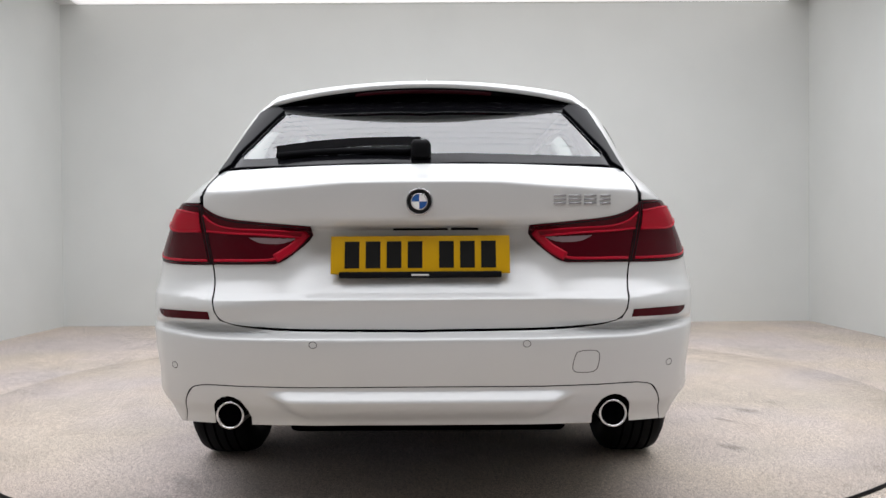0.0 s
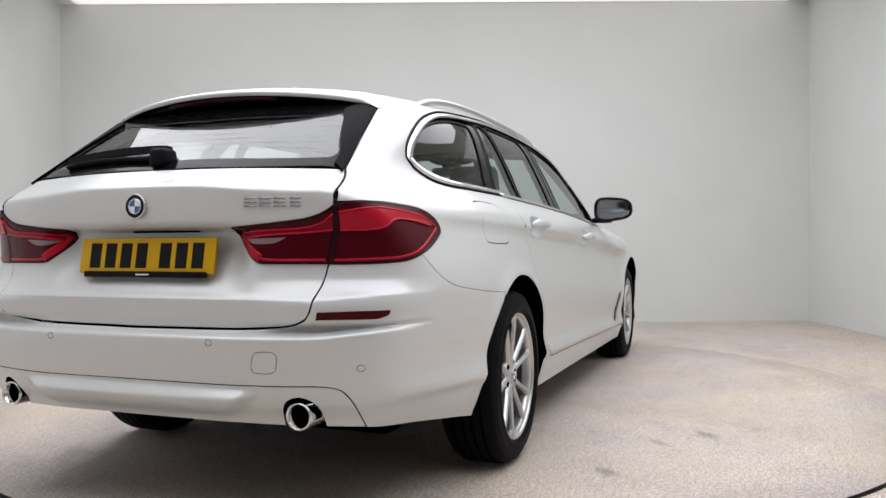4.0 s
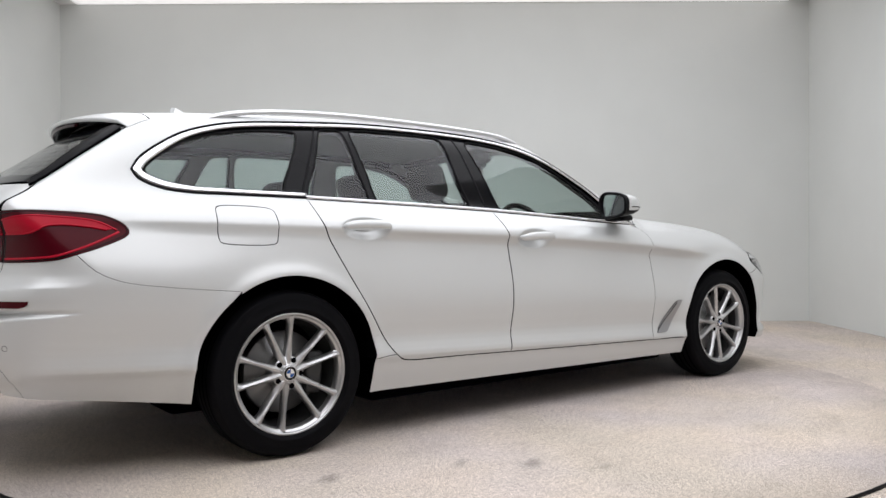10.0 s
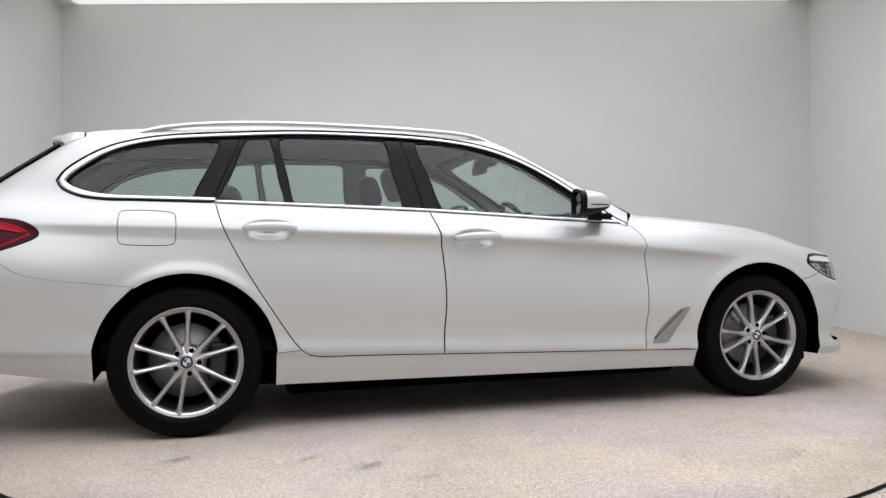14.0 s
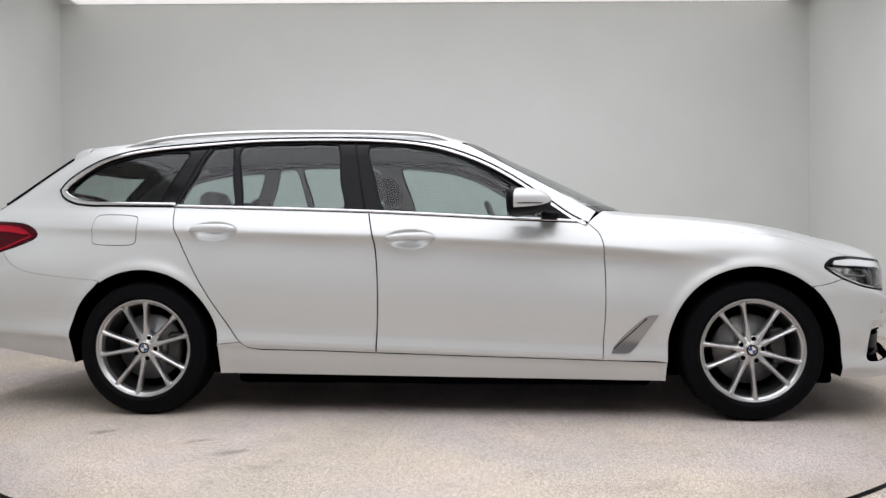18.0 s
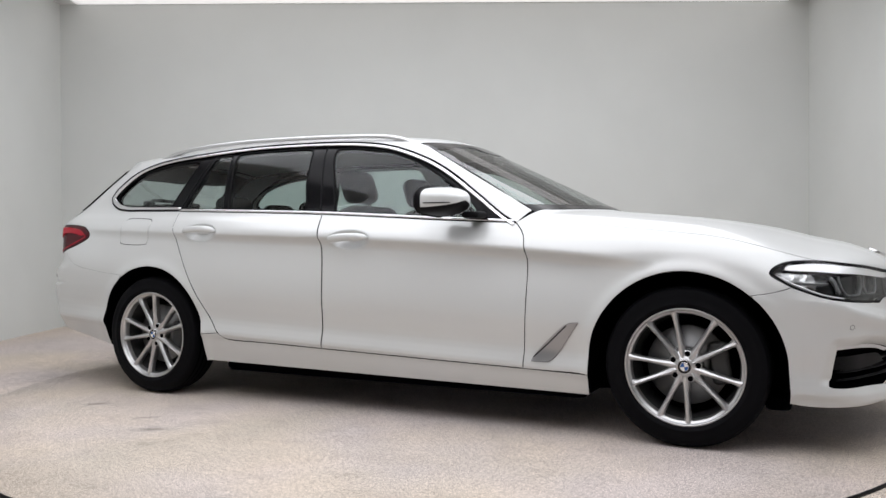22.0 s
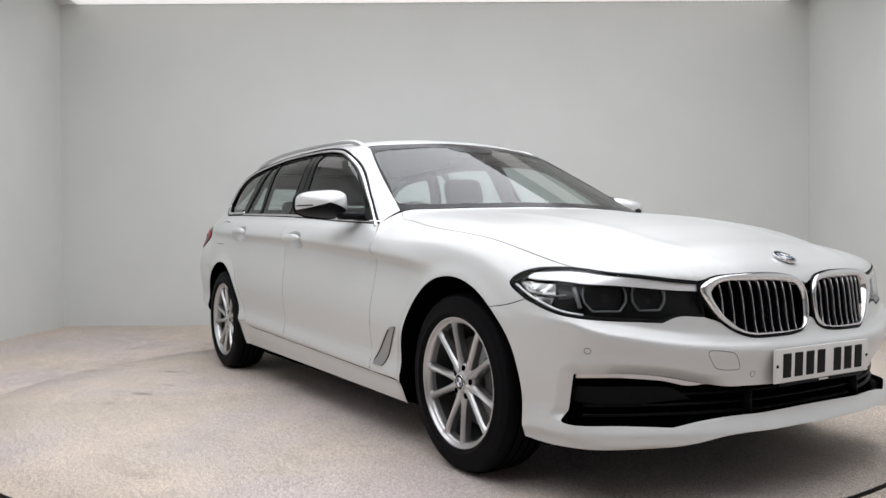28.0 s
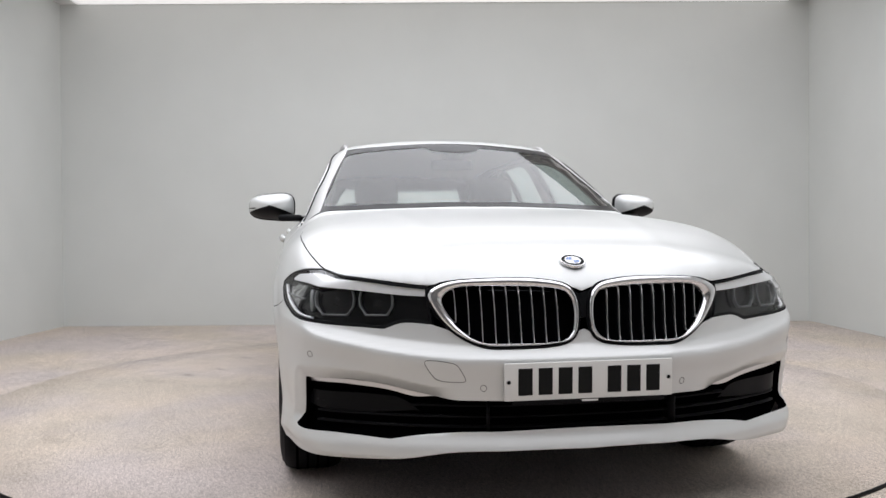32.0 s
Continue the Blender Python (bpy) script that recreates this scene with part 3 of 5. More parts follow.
def side_panels(s):
    door = panel("front_door", car, WHITE, chart_side, outline(GAP_B, SILL_F, GAP_F[::-1], BELT_F[::-1]), s, du=0.014, dv=0.004, relief=dish, gap=0.0042)
    door2 = panel("rear_door", car, WHITE, chart_side, outline(GAP_R, SILL_R, GAP_B[::-1], BELT_R[::-1]), s, du=0.014, dv=0.004, relief=dish, gap=0.0042)
    for d, (x, z) in ((door, HANDLES[0]), (door2, HANDLES[1])):
        k = np.linspace(-1, 1, 15)
        P = chart_side(np.stack([x + 0.118 * k, z + 0.008 - 0.004 * k * k], 1), s)
        N = gradient(P)
        V, F = sweep(P + N * (0.021 - 0.019 * k ** 4)[:, None], ring(1, 0.75, 12), up=N)
        V = V.reshape(15, 12, 3)
        c = V.mean(1, keepdims=True)
        V = c + (V - c) * (0.019 * np.maximum(1 - k ** 6, 0.12) ** 0.5)[:, None, None]
        mesh_object("door_handle", V.reshape(-1, 3), F, WHITE, d, label="white pull handle")
    panel("sill", car, WHITE, chart_side, outline([(-1.100, 0.207), (1.086, 0.186)], [(1.086, 0.186), (1.088, 0.28)], [(1.088, 0.28), (0.789, 0.288)], SILL_F[::-1], SILL_R[::-1], [(-0.88, 0.332), (-0.945, 0.342), (-0.985, 0.370)],
          [(-0.985, 0.370), (-1.100, 0.36)], [(-1.100, 0.36), (-1.100, 0.207)]), s, dv=0.012)
    # front wing
    c = chart_section
    shut = chart_top(np.array([(x, y) for y, x in dense(BONNET_SIDE)]))
    lamp = [(1.983, -0.764, 0.778), (1.881, -0.837, 0.773), (1.838, -0.873, 0.757), (1.814, -0.898, 0.729), (1.894, -0.895, 0.674)]
    seam = [(1.893, -0.895, 0.672), (1.826, -0.915, 0.652), (1.746, -0.933, 0.640)]
    wing = panel("front_wing", car, WHITE, c, outline(run(c, on_side(*dense(GAP_F)[::-1])), run(c, on_side(GAP_F[0]), shut[:1]), run(c, shut), run(c, shut[-1:], np.array(lamp[1:])), run(c, np.array(seam)),
                 run(c, on_side(*[q for q in ARCH_F[:-1] if q[0] < 1.746][::-1])), run(c, on_side((1.088, 0.28), (0.789, 0.288)))), s, du=0.016, dv=0.0045, gap=0.0018)
    vent = outline([(0.829, 0.325), (0.852, 0.365), (0.985, 0.492), (1.01, 0.503), (1.047, 0.505)], [(1.047, 0.505), (0.94, 0.353), (0.915, 0.330), (0.895, 0.325), (0.829, 0.325)], d=0.012)
    panel("wing_vent", wing, VENT, chart_side, vent, s, gap=0.0, out=0.006, depth=0.012, du=0.02, dv=0.02, label="satin silver air vent trim")
    strip("vent_slot", wing, GLOSS, chart_side, [(0.838 + 0.0142 * i, 0.343 + 0.0135 * i) for i in range(12)], s, 0.007, 0.008, label="black slot")
    # body side: quarter panel with the roof pillar over it
    t = chart_tail
    gate = [(-2.415, -0.637, 1.062), (-2.445, -0.643, 1.040), (-2.470, -0.647, 0.983)]
    lamp = [(-2.470, -0.647, 0.981), (-2.419, -0.701, 0.985), (-2.301, -0.737, 0.982), (-2.151, -0.768, 0.965), (-2.092, -0.798, 0.929), (-2.086, -0.814, 0.900), (-2.174, -0.824, 0.856), (-2.266, -0.824, 0.826)]
    seam = [(-2.266, -0.824, 0.826), (-2.20, -0.84, 0.765), (-2.12, -0.855, 0.728), (-1.95, -0.885, 0.70), (-1.704, -0.915, 0.676)]
    a, b = u_of(np.concatenate([on_side(DLO_LOW[0]), np.array(gate[:1])]), t)
    S3 = chart_tail(np.linspace(a, b, 16))
    st, sc_ = np.array(run(t, S3)), np.array(run(c, S3))
    low = outline(run(t, on_side(*dense(DLO_LOW)[::-1])), run(t, S3), run(t, np.array(gate)), run(t, np.array(lamp)), run(t, np.array(seam)),
                  run(t, on_side(*[q for q in ARCH_R[1:] if q[0] > -1.704 and (q[1] > 0.6 or q[0] > -1.4)])), run(t, on_side((-1.100, 0.36), (-0.985, 0.370))), run(t, on_side(*[q for q in dense(GAP_R) if q[1] > 0.374][::-1])))
    edge = [(-2.415, -0.637, 1.062), (-2.371, -0.625, 1.089), (-2.15, -0.590, 1.235), (-2.0, -0.561, 1.335)]
    ditch = [(-2.0, -0.561, 1.345), (-1.9, -0.575, 1.37), (-1.5, -0.585, 1.42), (-0.8, -0.595, 1.435), (-0.2, -0.59, 1.42), (0.05, -0.585, 1.39), (0.146, -0.588, 1.36)]
    pillar = [(0.146, -0.588, 1.36), (0.45, -0.68, 1.19), (0.775, -0.760, 1.008)]
    high = outline(run(c, on_side(*dense(DLO_TOP))), run(c, S3), run(c, np.array(edge)), run(c, np.array(ditch)), run(c, np.array(pillar)), run(c, np.array(pillar[-1:]), on_side(DLO_TOP[0])))
    hole = [np.array(run(t, on_side(*[tuple(q) for q in FLAP])))] if s < 0 else []
    side = joined("body_side", car, WHITE, [skin(t, low, s, gap=0.002, du=0.024, dv=0.008, holes=hole, seam=st), skin(c, high, s, gap=0.001, du=0.03, dv=0.012, seam=sc_)])
    if s < 0:
        panel("fuel_flap", side, WHITE, chart_side, FLAP, s, du=0.03, dv=0.01)


both(side_panels)

# ---- side windows ----
WIN_Q = rounded([(-1.990, 1.150), (-1.955, 1.110), (-1.88, 1.082), (-1.70, 1.075), (-1.50, 1.070), (-1.455, 1.078), (-1.435, 1.12), (-1.345, 1.30), (-1.335, 1.345), (-1.42, 1.352), (-1.60, 1.336), (-1.72, 1.312), (-1.86, 1.262), (-1.95, 1.202)])
WIN_R1 = rounded([(-1.325, 1.062), (-1.30, 1.056), (-1.05, 1.048), (-1.03, 1.055), (-1.05, 1.17), (-1.082, 1.365), (-1.095, 1.378), (-1.17, 1.376), (-1.195, 1.365), (-1.255, 1.225)])
WIN_R2 = rounded([(-0.985, 1.052), (-0.96, 1.045), (-0.49, 1.025), (-0.462, 1.035), (-0.49, 1.18), (-0.515, 1.365), (-0.53, 1.38), (-0.8, 1.388), (-1.02, 1.382), (-1.04, 1.368), (-1.01, 1.17)])
WIN_R1, WIN_R2 = WIN_R1 - [0.016, 0], WIN_R2 - [0.016, 0]
WIN_F = rounded([(-0.275, 1.020), (-0.24, 1.012), (0.2, 0.992), (0.50, 0.974), (0.535, 0.980), (0.46, 1.075), (0.33, 1.168), (0.20, 1.250), (0.0, 1.330), (-0.18, 1.362), (-0.34, 1.374), (-0.375, 1.362), (-0.33, 1.18)])


def side_windows(s):
    top = outline(DLO_TOP, DLO_LOW, BELT_R, BELT_F)
    surround = panel("window_surround", car, GLOSS, chart_side, top, s, holes=(WIN_Q, WIN_R1, WIN_R2, WIN_F), gap=0, out=-0.012, dv=0.02, du=0.03, label="gloss black window surround")
    for w in (WIN_Q, WIN_R1, WIN_R2, WIN_F):
        pane = panel("side_window", car, GLASS, chart_side, w, s, gap=-0.004, out=-0.015, depth=0, dv=0.03, du=0.05, label="dark tinted window pane")
        pane.visible_shadow = False
        strip("rubber_seal", surround, BLACK, chart_side, w, s, 0.008, 0.001, closed=True, lift=-0.011)
    panel("pillar_trim", car, LINER, chart_side, shrink(top, 0.012), s, holes=(shrink(WIN_Q, -0.004), shrink(WIN_R1, -0.004), shrink(WIN_R2, -0.004), shrink(WIN_F, -0.004)), gap=0, out=-0.040, depth=0, dv=0.03, du=0.05, label="grey inner pillar trim")
    for x0, z0, x1, z1 in ((-0.372, 1.020, -0.452, 1.398), (-1.375, 1.055, -1.228, 1.388)):
        strip("door_joint", surround, BLACK, chart_side, spline([(x0, z0), ((x0 + x1) / 2, (z0 + z1) / 2), (x1, z1)], 0.03), s, 0.010, 0.002, lift=-0.012)
    # bright frame, broad at its rear tip, with a dark seal outside it
    R = np.array(spline(DLO_TOP, 0.02) + spline(DLO_LOW, 0.02)[1:])
    for inset, width, mat, name in ((0.003, 0.006, BLACK, "outer_seal"), (0.0155, 0.019, CHROME, "window_chrome")):
        Q = R.copy()
        e = np.gradient(Q, axis=0)
        nrm = np.stack([e[:, 1], -e[:, 0]], 1) / np.linalg.norm(e, axis=1)[:, None]
        Q = Q - nrm * inset if name == "outer_seal" else Q - nrm * (inset + 0.006 * bell(Q[:, 0], -2.02, 0.2))[:, None]
        P = chart_side(Q, s)
        N = gradient(P)
        V, F = sweep(P, [(-0.5, -0.004), (0.5, -0.004), (0.5, 0.003), (0.25, 0.006), (-0.25, 0.006), (-0.5, 0.003)], False, N)
        V = V.reshape(len(Q), 6, 3)
        side = (V[:, 1] - V[:, 0])
        wd = width + (0.014 * bell(Q[:, 0], -2.02, 0.2) if name != "outer_seal" else 0)
        off = np.array([-0.5, 0.5, 0.5, 0.25, -0.25, -0.5])
        V = V - side[:, None] * off[None, :, None] * (1 - np.broadcast_to(wd, len(Q)))[:, None, None]
        mesh_object(name, V.reshape(-1, 3), F, mat, car, label="polished window frame strip" if mat is CHROME else "black rubber seal")
    belt = spline([(-1.36, 1.052), (-1.044, 1.041), (-0.736, 1.030), (-0.350, 1.014), (0.0, 0.994), (0.312, 0.975), (0.60, 0.960), (0.72, 0.953)], 0.03)
    strip("belt_chrome", car, CHROME, chart_side, belt, s, 0.014, 0.007, label="polished waistline strip")
    # lower quarter-light sail at the mirror
    panel("mirror_sail", car, BLACK, chart_side, outline([(0.56, 0.972), (0.70, 0.962)], [(0.70, 0.962), (0.56, 1.045)], [(0.56, 1.045), (0.535, 0.99), (0.56, 0.972)]), s, gap=0, out=0.001, depth=0.01)


both(side_windows)

# ---- bonnet, roof, glass, tailgate ----
bonnet_half = outline([(0, 0.985), (0.3, 0.955), (0.58, 0.875), BONNET_SIDE[0]], BONNET_SIDE, LAMP_EDGE, [LAMP_EDGE[-1], (0.41, 2.255), (0.289, 2.273), (0.116, 2.288), (0.042, 2.304), (0.0, 2.312)])
bonnet = panel("bonnet", car, WHITE, chart_top, mirrored(bonnet_half)[:, ::-1], dv=0.016, du=0.024, gap=0.0014)
roof_half = outline([(0, 0.165), (0.35, 0.15), (0.583, 0.10)], [(0.583, 0.10), (0.588, -0.2), (0.593, -0.8), (0.583, -1.5), (0.573, -1.9)], [(0.573, -1.93), (0.35, -1.955), (0.0, -1.965)])
panel("roof", car, WHITE, chart_top, mirrored(roof_half)[:, ::-1], dv=0.04, du=0.05)
ws_half = outline([(0, 0.98), (0.3, 0.95), (0.58, 0.87), (0.752, 0.79)], [(0.750, 0.775), (0.672, 0.45), (0.582, 0.125)], [(0.582, 0.115), (0.35, 0.155), (0, 0.17)])
ws_clear = outline([(0, 0.935), (0.3, 0.905), (0.56, 0.83), (0.66, 0.785)], [(0.66, 0.785), (0.726, 0.738), (0.670, 0.49), (0.590, 0.21), (0.56, 0.19)], [(0.56, 0.19), (0.35, 0.212), (0.15, 0.224)], [(0.15, 0.224), (0.12, 0.27), (0.06, 0.29), (0, 0.295)])
panel("windscreen_border", car, GLOSS, chart_top, mirrored(ws_half)[:, ::-1], holes=(mirrored(ws_clear)[:, ::-1],), dv=0.04, du=0.04, gap=0.001, depth=0.012, label="black printed windscreen border")
pane = panel("windscreen", car, SCREEN, chart_top, mirrored(ws_clear)[:, ::-1], dv=0.05, du=0.05, gap=-0.003, out=-0.002, depth=0)
pane.visible_shadow = False
rw_half = outline([(0, -2.478), (0.3, -2.452), (0.52, -2.398), (0.620, -2.362)], [(0.620, -2.362), (0.586, -2.15), (0.557, -2.0)], [(0.557, -1.99), (0.3, -2.02), (0, -2.03)])
rw_clear = outline([(0, -2.430), (0.3, -2.404), (0.50, -2.360), (0.55, -2.342)], [(0.55, -2.342), (0.566, -2.31), (0.538, -2.25), (0.515, -2.193), (0.485, -2.12), (0.468, -2.103)], [(0.468, -2.101), (0.3, -2.152), (0, -2.184)])
panel("rear_window_border", car, GLOSS, chart_top, mirrored(rw_half)[:, ::-1], holes=(mirrored(rw_clear)[:, ::-1],), dv=0.03, du=0.03, gap=0.001, depth=0.012, label="gloss black rear window border")
pane = panel("rear_window", car, REARGLASS, chart_top, mirrored(rw_clear)[:, ::-1], dv=0.05, du=0.05, gap=-0.003, out=-0.002, depth=0)
pane.visible_shadow = False
for i in range(9):
    x = -2.37 + 0.032 * i
    strip("heating_wire", pane, DULL, chart_top, [(x + 0.30 * y * y * 0.9, y) for y in np.linspace(-0.5, 0.5, 13)], 1, 0.0004, 0.0002, base=0.0002)
gate_half = outline([(0, 1.098), (0.3, 1.096), (0.622, 1.088)], [(0.622, 1.085), (0.640, 1.045), (0.645, 0.98), (0.638, 0.9), (0.619, 0.80), (0.605, 0.72), (0.597, 0.668), (0.580, 0.642), (0.54, 0.625), (0.45, 0.615), (0.0, 0.608)])
gate = panel("tailgate", car, WHITE, chart_rear, mirrored(gate_half), s=1, dv=0.005, du=0.03, gap=0.0052)

for s in (-1, 1):
    fin_loop = outline([(-2.378, 0.618), (-2.15, 0.583), (-2.04, 0.562)], [(-2.04, 0.562), (-2.055, 0.50), (-2.088, 0.476)], [(-2.088, 0.476), (-2.193, 0.522), (-2.25, 0.546), (-2.312, 0.576), (-2.362, 0.584)], [(-2.362, 0.584), (-2.378, 0.618)])
    panel("window_fin", car, FINBLACK, chart_top, fin_loop, s, gap=0.0, out=0.010, depth=0.014, du=0.02, dv=0.02, label="gloss black air fin beside the rear window")

for s in (-1, 1):
    strip("gate_joint", gate, BLACK, chart_rear, spline([(0.613, 1.092), (0.628, 1.068), (0.640, 1.040), (0.645, 0.99)], 0.012), s, 0.0065, 0.0015, lift=0.0005, label="dark tailgate joint")

# roof spoiler over the rear window
AS = np.linspace(-0.572, 0.572, 41)
P0 = chart_top(np.stack([-1.965 + 0.09 * AS ** 2, AS], 1), 1)
zt = 1.394 - 0.13 * AS ** 2 - 3.0 * AS ** 10
xt = -2.155 + 0.43 * AS ** 2
top = np.stack([P0 + (np.stack([xt, AS, zt], 1) - P0) * k + np.array([0, 0, 0.012 * 4 * k * (1 - k)]) for k in np.linspace(0, 1, 6)], 1)
lip = np.stack([xt - 0.004, AS, zt - 0.006], 1)
low = np.stack([xt + 0.004, AS, zt - 0.016], 1)
V = np.concatenate([top, lip[:, None], low[:, None]], 1)
ground = chart_top(V[:, :, :2].reshape(-1, 2), 1).reshape(V.shape) + [0, 0, 0.002]
ends = step(0.515, 0.570, np.abs(AS))[:, None, None]
V = V * (1 - ends) + ground * ends
k = V.shape[1]
faces = [(i * k + j, (i + 1) * k + j, (i + 1) * k + j + 1, i * k + j + 1) for i in range(len(AS) - 1) for j in range(k - 1)]
spoiler = mesh_object("roof_spoiler", V.reshape(-1, 3), faces, WHITE, car)
U = AS * 0.92
low = np.stack([-2.151 + 0.43 * U ** 2, U, 1.378 - 0.13 * U ** 2 - 3.0 * U ** 10], 1)
under = chart_top(np.stack([-2.055 + 0.20 * U ** 2, U], 1), 1) + [0, 0, 0.004]
V = np.stack([low, low * [1, 1, 1] + [0.012, 0, -0.012], under * 0.5 + low * 0.5 + [0, 0, -0.004], under], 1)
faces = [(i * 4 + j, (i + 1) * 4 + j, (i + 1) * 4 + j + 1, i * 4 + j + 1) for i in range(len(AS) - 1) for j in range(3)]
mesh_object("spoiler_underside", V.reshape(-1, 3), faces, GLOSS, spoiler, label="black underside")
V, F = sweep(np.stack([xt + 0.012, AS, zt - 0.026], 1)[12:29], ring(0.004, 0.008, 8))
mesh_object("brake_light", V, F, material("unlit_brake_lens", (0.022, 0.001, 0.003), 0.2, Specular_IOR_Level=0.1), spoiler, label="dark red high brake light")

# rear wiper
wiper = part("rear_wiper", box(bmesh.new(), -2.472, -2.395, -0.032, 0.028, 1.108, 1.168, 0.016), BLACK, car, "black rear wiper")
P = chart_top(np.stack([np.linspace(-2.400, -2.375, 9), np.linspace(0.0, 0.44, 9)], 1), 1) + np.array([0, 0, 0.022])
V, F = sweep(P, [(-0.016, -0.012), (0.018, -0.012), (0.014, 0.008), (-0.010, 0.012)])
mesh_object("wiper_arm", V, F, BLACK, wiper, smooth=False)
P = chart_top(np.stack([np.linspace(-2.435, -2.385, 9), np.linspace(0.03, 0.44, 9)], 1), 1) + np.array([0, 0, 0.010])
V, F = sweep(P, ring(0.014, 0.011, 6))
mesh_object("wiper_blade", V, F, RUBBER, wiper)

# ---- bumpers ----
t = chart_tail
rear_half = outline(run(t, on_rear(*dense([(0.0, 0.6065), (0.45, 0.6135), (0.54, 0.6235), (0.580, 0.6405), (0.597, 0.667), (0.605, 0.72), (0.619, 0.80)]))), run(t, on_rear((0.619, 0.799)), np.array([(-2.392, -0.760, 0.801), (-2.320, -0.810, 0.809), (-2.266, -0.824, 0.825)])),
                    run(t, np.array([(-2.266, -0.824, 0.825), (-2.20, -0.84, 0.765), (-2.12, -0.855, 0.728), (-1.95, -0.885, 0.70), (-1.704, -0.915, 0.676)])), run(t, on_side(*[q for q in ARCH_R if q[0] < -1.704 and q[1] < 0.72][::-1])),
                    run(t, on_side((-1.876, 0.255)), on_rear((0.780, 0.295), (0.716, 0.325))), run(t, on_rear((0.716, 0.325), (0.693, 0.419), (0.675, 0.442), (0.639, 0.453), (0.5, 0.455), (0.344, 0.455), (0.0, 0.456))))
rear_bumper = panel("rear_bumper", car, WHITE, t, mirrored(rear_half), s=-1, dv=0.006, du=0.025, gap=0.0012)


def ledge(p):
    a = np.abs(p[:, 1])
    return 0.030 * (1 - step(0.420, 0.447, p[:, 2])) * (1 - step(0.37, 0.45, a + 1.6 * np.maximum(0.43 - p[:, 2], 0) * 0.6)) * step(0.325, 0.425, p[:, 2])


diff_half = outline(run(t, on_rear((0.0, 0.453), (0.344, 0.452), (0.5, 0.452), (0.639, 0.450), (0.673, 0.440), (0.690, 0.418), (0.713, 0.327))), run(t, on_rear((0.713, 0.327), (0.612, 0.331))),
                    run(t, on_rear((0.612, 0.331), (0.609, 0.374), (0.594, 0.408), (0.557, 0.423), (0.520, 0.410), (0.501, 0.380), (0.495, 0.333))), run(t, on_rear((0.495, 0.333), (0.3, 0.335), (0.0, 0.336))))
diffuser = panel("rear_valance", car, WHITE, t, mirrored(diff_half), s=-1, dv=0.004, du=0.02, relief=ledge, gap=0.0006)


def ring_on(chart, place, r, s, name, parent, mat, width=0.002):
    """A thin round joint on the body."""
    q = u_of(np.array([place]), chart)[0]
    strip(name, parent, mat, chart, [(q[0] + r * math.cos(a), q[1] + r * math.sin(a)) for a in np.linspace(0, 2 * math.pi, 17)[:-1]], s, width, 0.0006, closed=True, label="round parking sensor")


def joint(chart, pts, s, parent, name="tow_cover"):
    strip(name, parent, DULL, chart, rounded(pts, 0.01), s, 0.0022, 0.0006, closed=True, label="towing eye cover outline")


def rear_small(s):
    ring_on(t, (-2.604, -0.299, 0.577), 0.0095, s, "parking_sensor", rear_bumper, DULL)
    ring_on(t, (-2.486, -0.732, 0.506), 0.0095, s, "parking_sensor", rear_bumper, DULL)
    refl = outline(run(t, on_rear((0.614, 0.666), (0.70, 0.668)), on_rear((0.792, 0.668))), run(t, on_rear((0.792, 0.668), (0.789, 0.655), (0.765, 0.643))), run(t, on_rear((0.765, 0.643), (0.608, 0.643))), run(t, on_rear((0.608, 0.643), (0.614, 0.666))), d=0.012)
    panel("reflector", rear_bumper, DARKRED, t, refl, s, gap=0.0015, out=0.003, depth=0.01, dv=0.01, label="dark red reflector strip")
    # exhaust
    V, F = lathe([(0.033, 0.10), (0.034, -0.028), (0.039, -0.031), (0.0405, -0.02), (0.0405, 0.14)], 32)
    ex = mesh_object("exhaust_tip", V, F, CHROME, car, label="polished round exhaust tip")
    ex.matrix_basis = pose(-2.505, s * 0.553, 0.366, 0, 0, -90)
    # black disc near the mouth stands for the shade inside the pipe
    V, F = lathe([(0.001, -0.008), (0.0345, -0.008)], 24)
    mesh_object("bore_shade", V, F, SHADEBLACK, ex)
    bm = bmesh.new()
    box(bm, -2.34, -2.15, s * 0.553 - 0.075, s * 0.553 + 0.075, 0.325, 0.445, 0.02)
    part("exhaust_box", bm, SHADEBLACK, car, "black silencer box")


both(rear_small)
joint(t, run(t, on_rear((0.442, 0.549), (0.452, 0.553), (0.497, 0.553), (0.506, 0.547), (0.500, 0.50), (0.490, 0.493), (0.437, 0.494), (0.430, 0.502))), -1, rear_bumper)

n = chart_nose
HL_LOW = [(1.814, -0.898, 0.729), (1.894, -0.895, 0.674), (1.999, -0.862, 0.635), (2.09, -0.797, 0.617), (2.209, -0.592, 0.602)]
HL_IN = [(2.209, -0.592, 0.602), (2.229, -0.542, 0.621), (2.262, -0.455, 0.617)]
front_half = outline(run(n, on_front((0.0, 0.600), (0.029, 0.586), (0.058, 0.560), (0.24, 0.549), (0.321, 0.554), (0.399, 0.597), (0.46, 0.618))), run(n, np.array(HL_IN[::-1])), run(n, np.array(HL_LOW[1:][::-1])), run(n, np.array([(1.893, -0.895, 0.672), (1.826, -0.915, 0.652), (1.746, -0.933, 0.640)])),
                     run(n, on_side(*[q for q in ARCH_F if q[0] > 1.746 and q[1] < 0.645])), run(n, on_side((1.888, 0.215)), on_front((0.868, 0.204), (0.73, 0.206), (0.565, 0.214), (0.405, 0.240), (0.159, 0.246), (0.0, 0.245))))
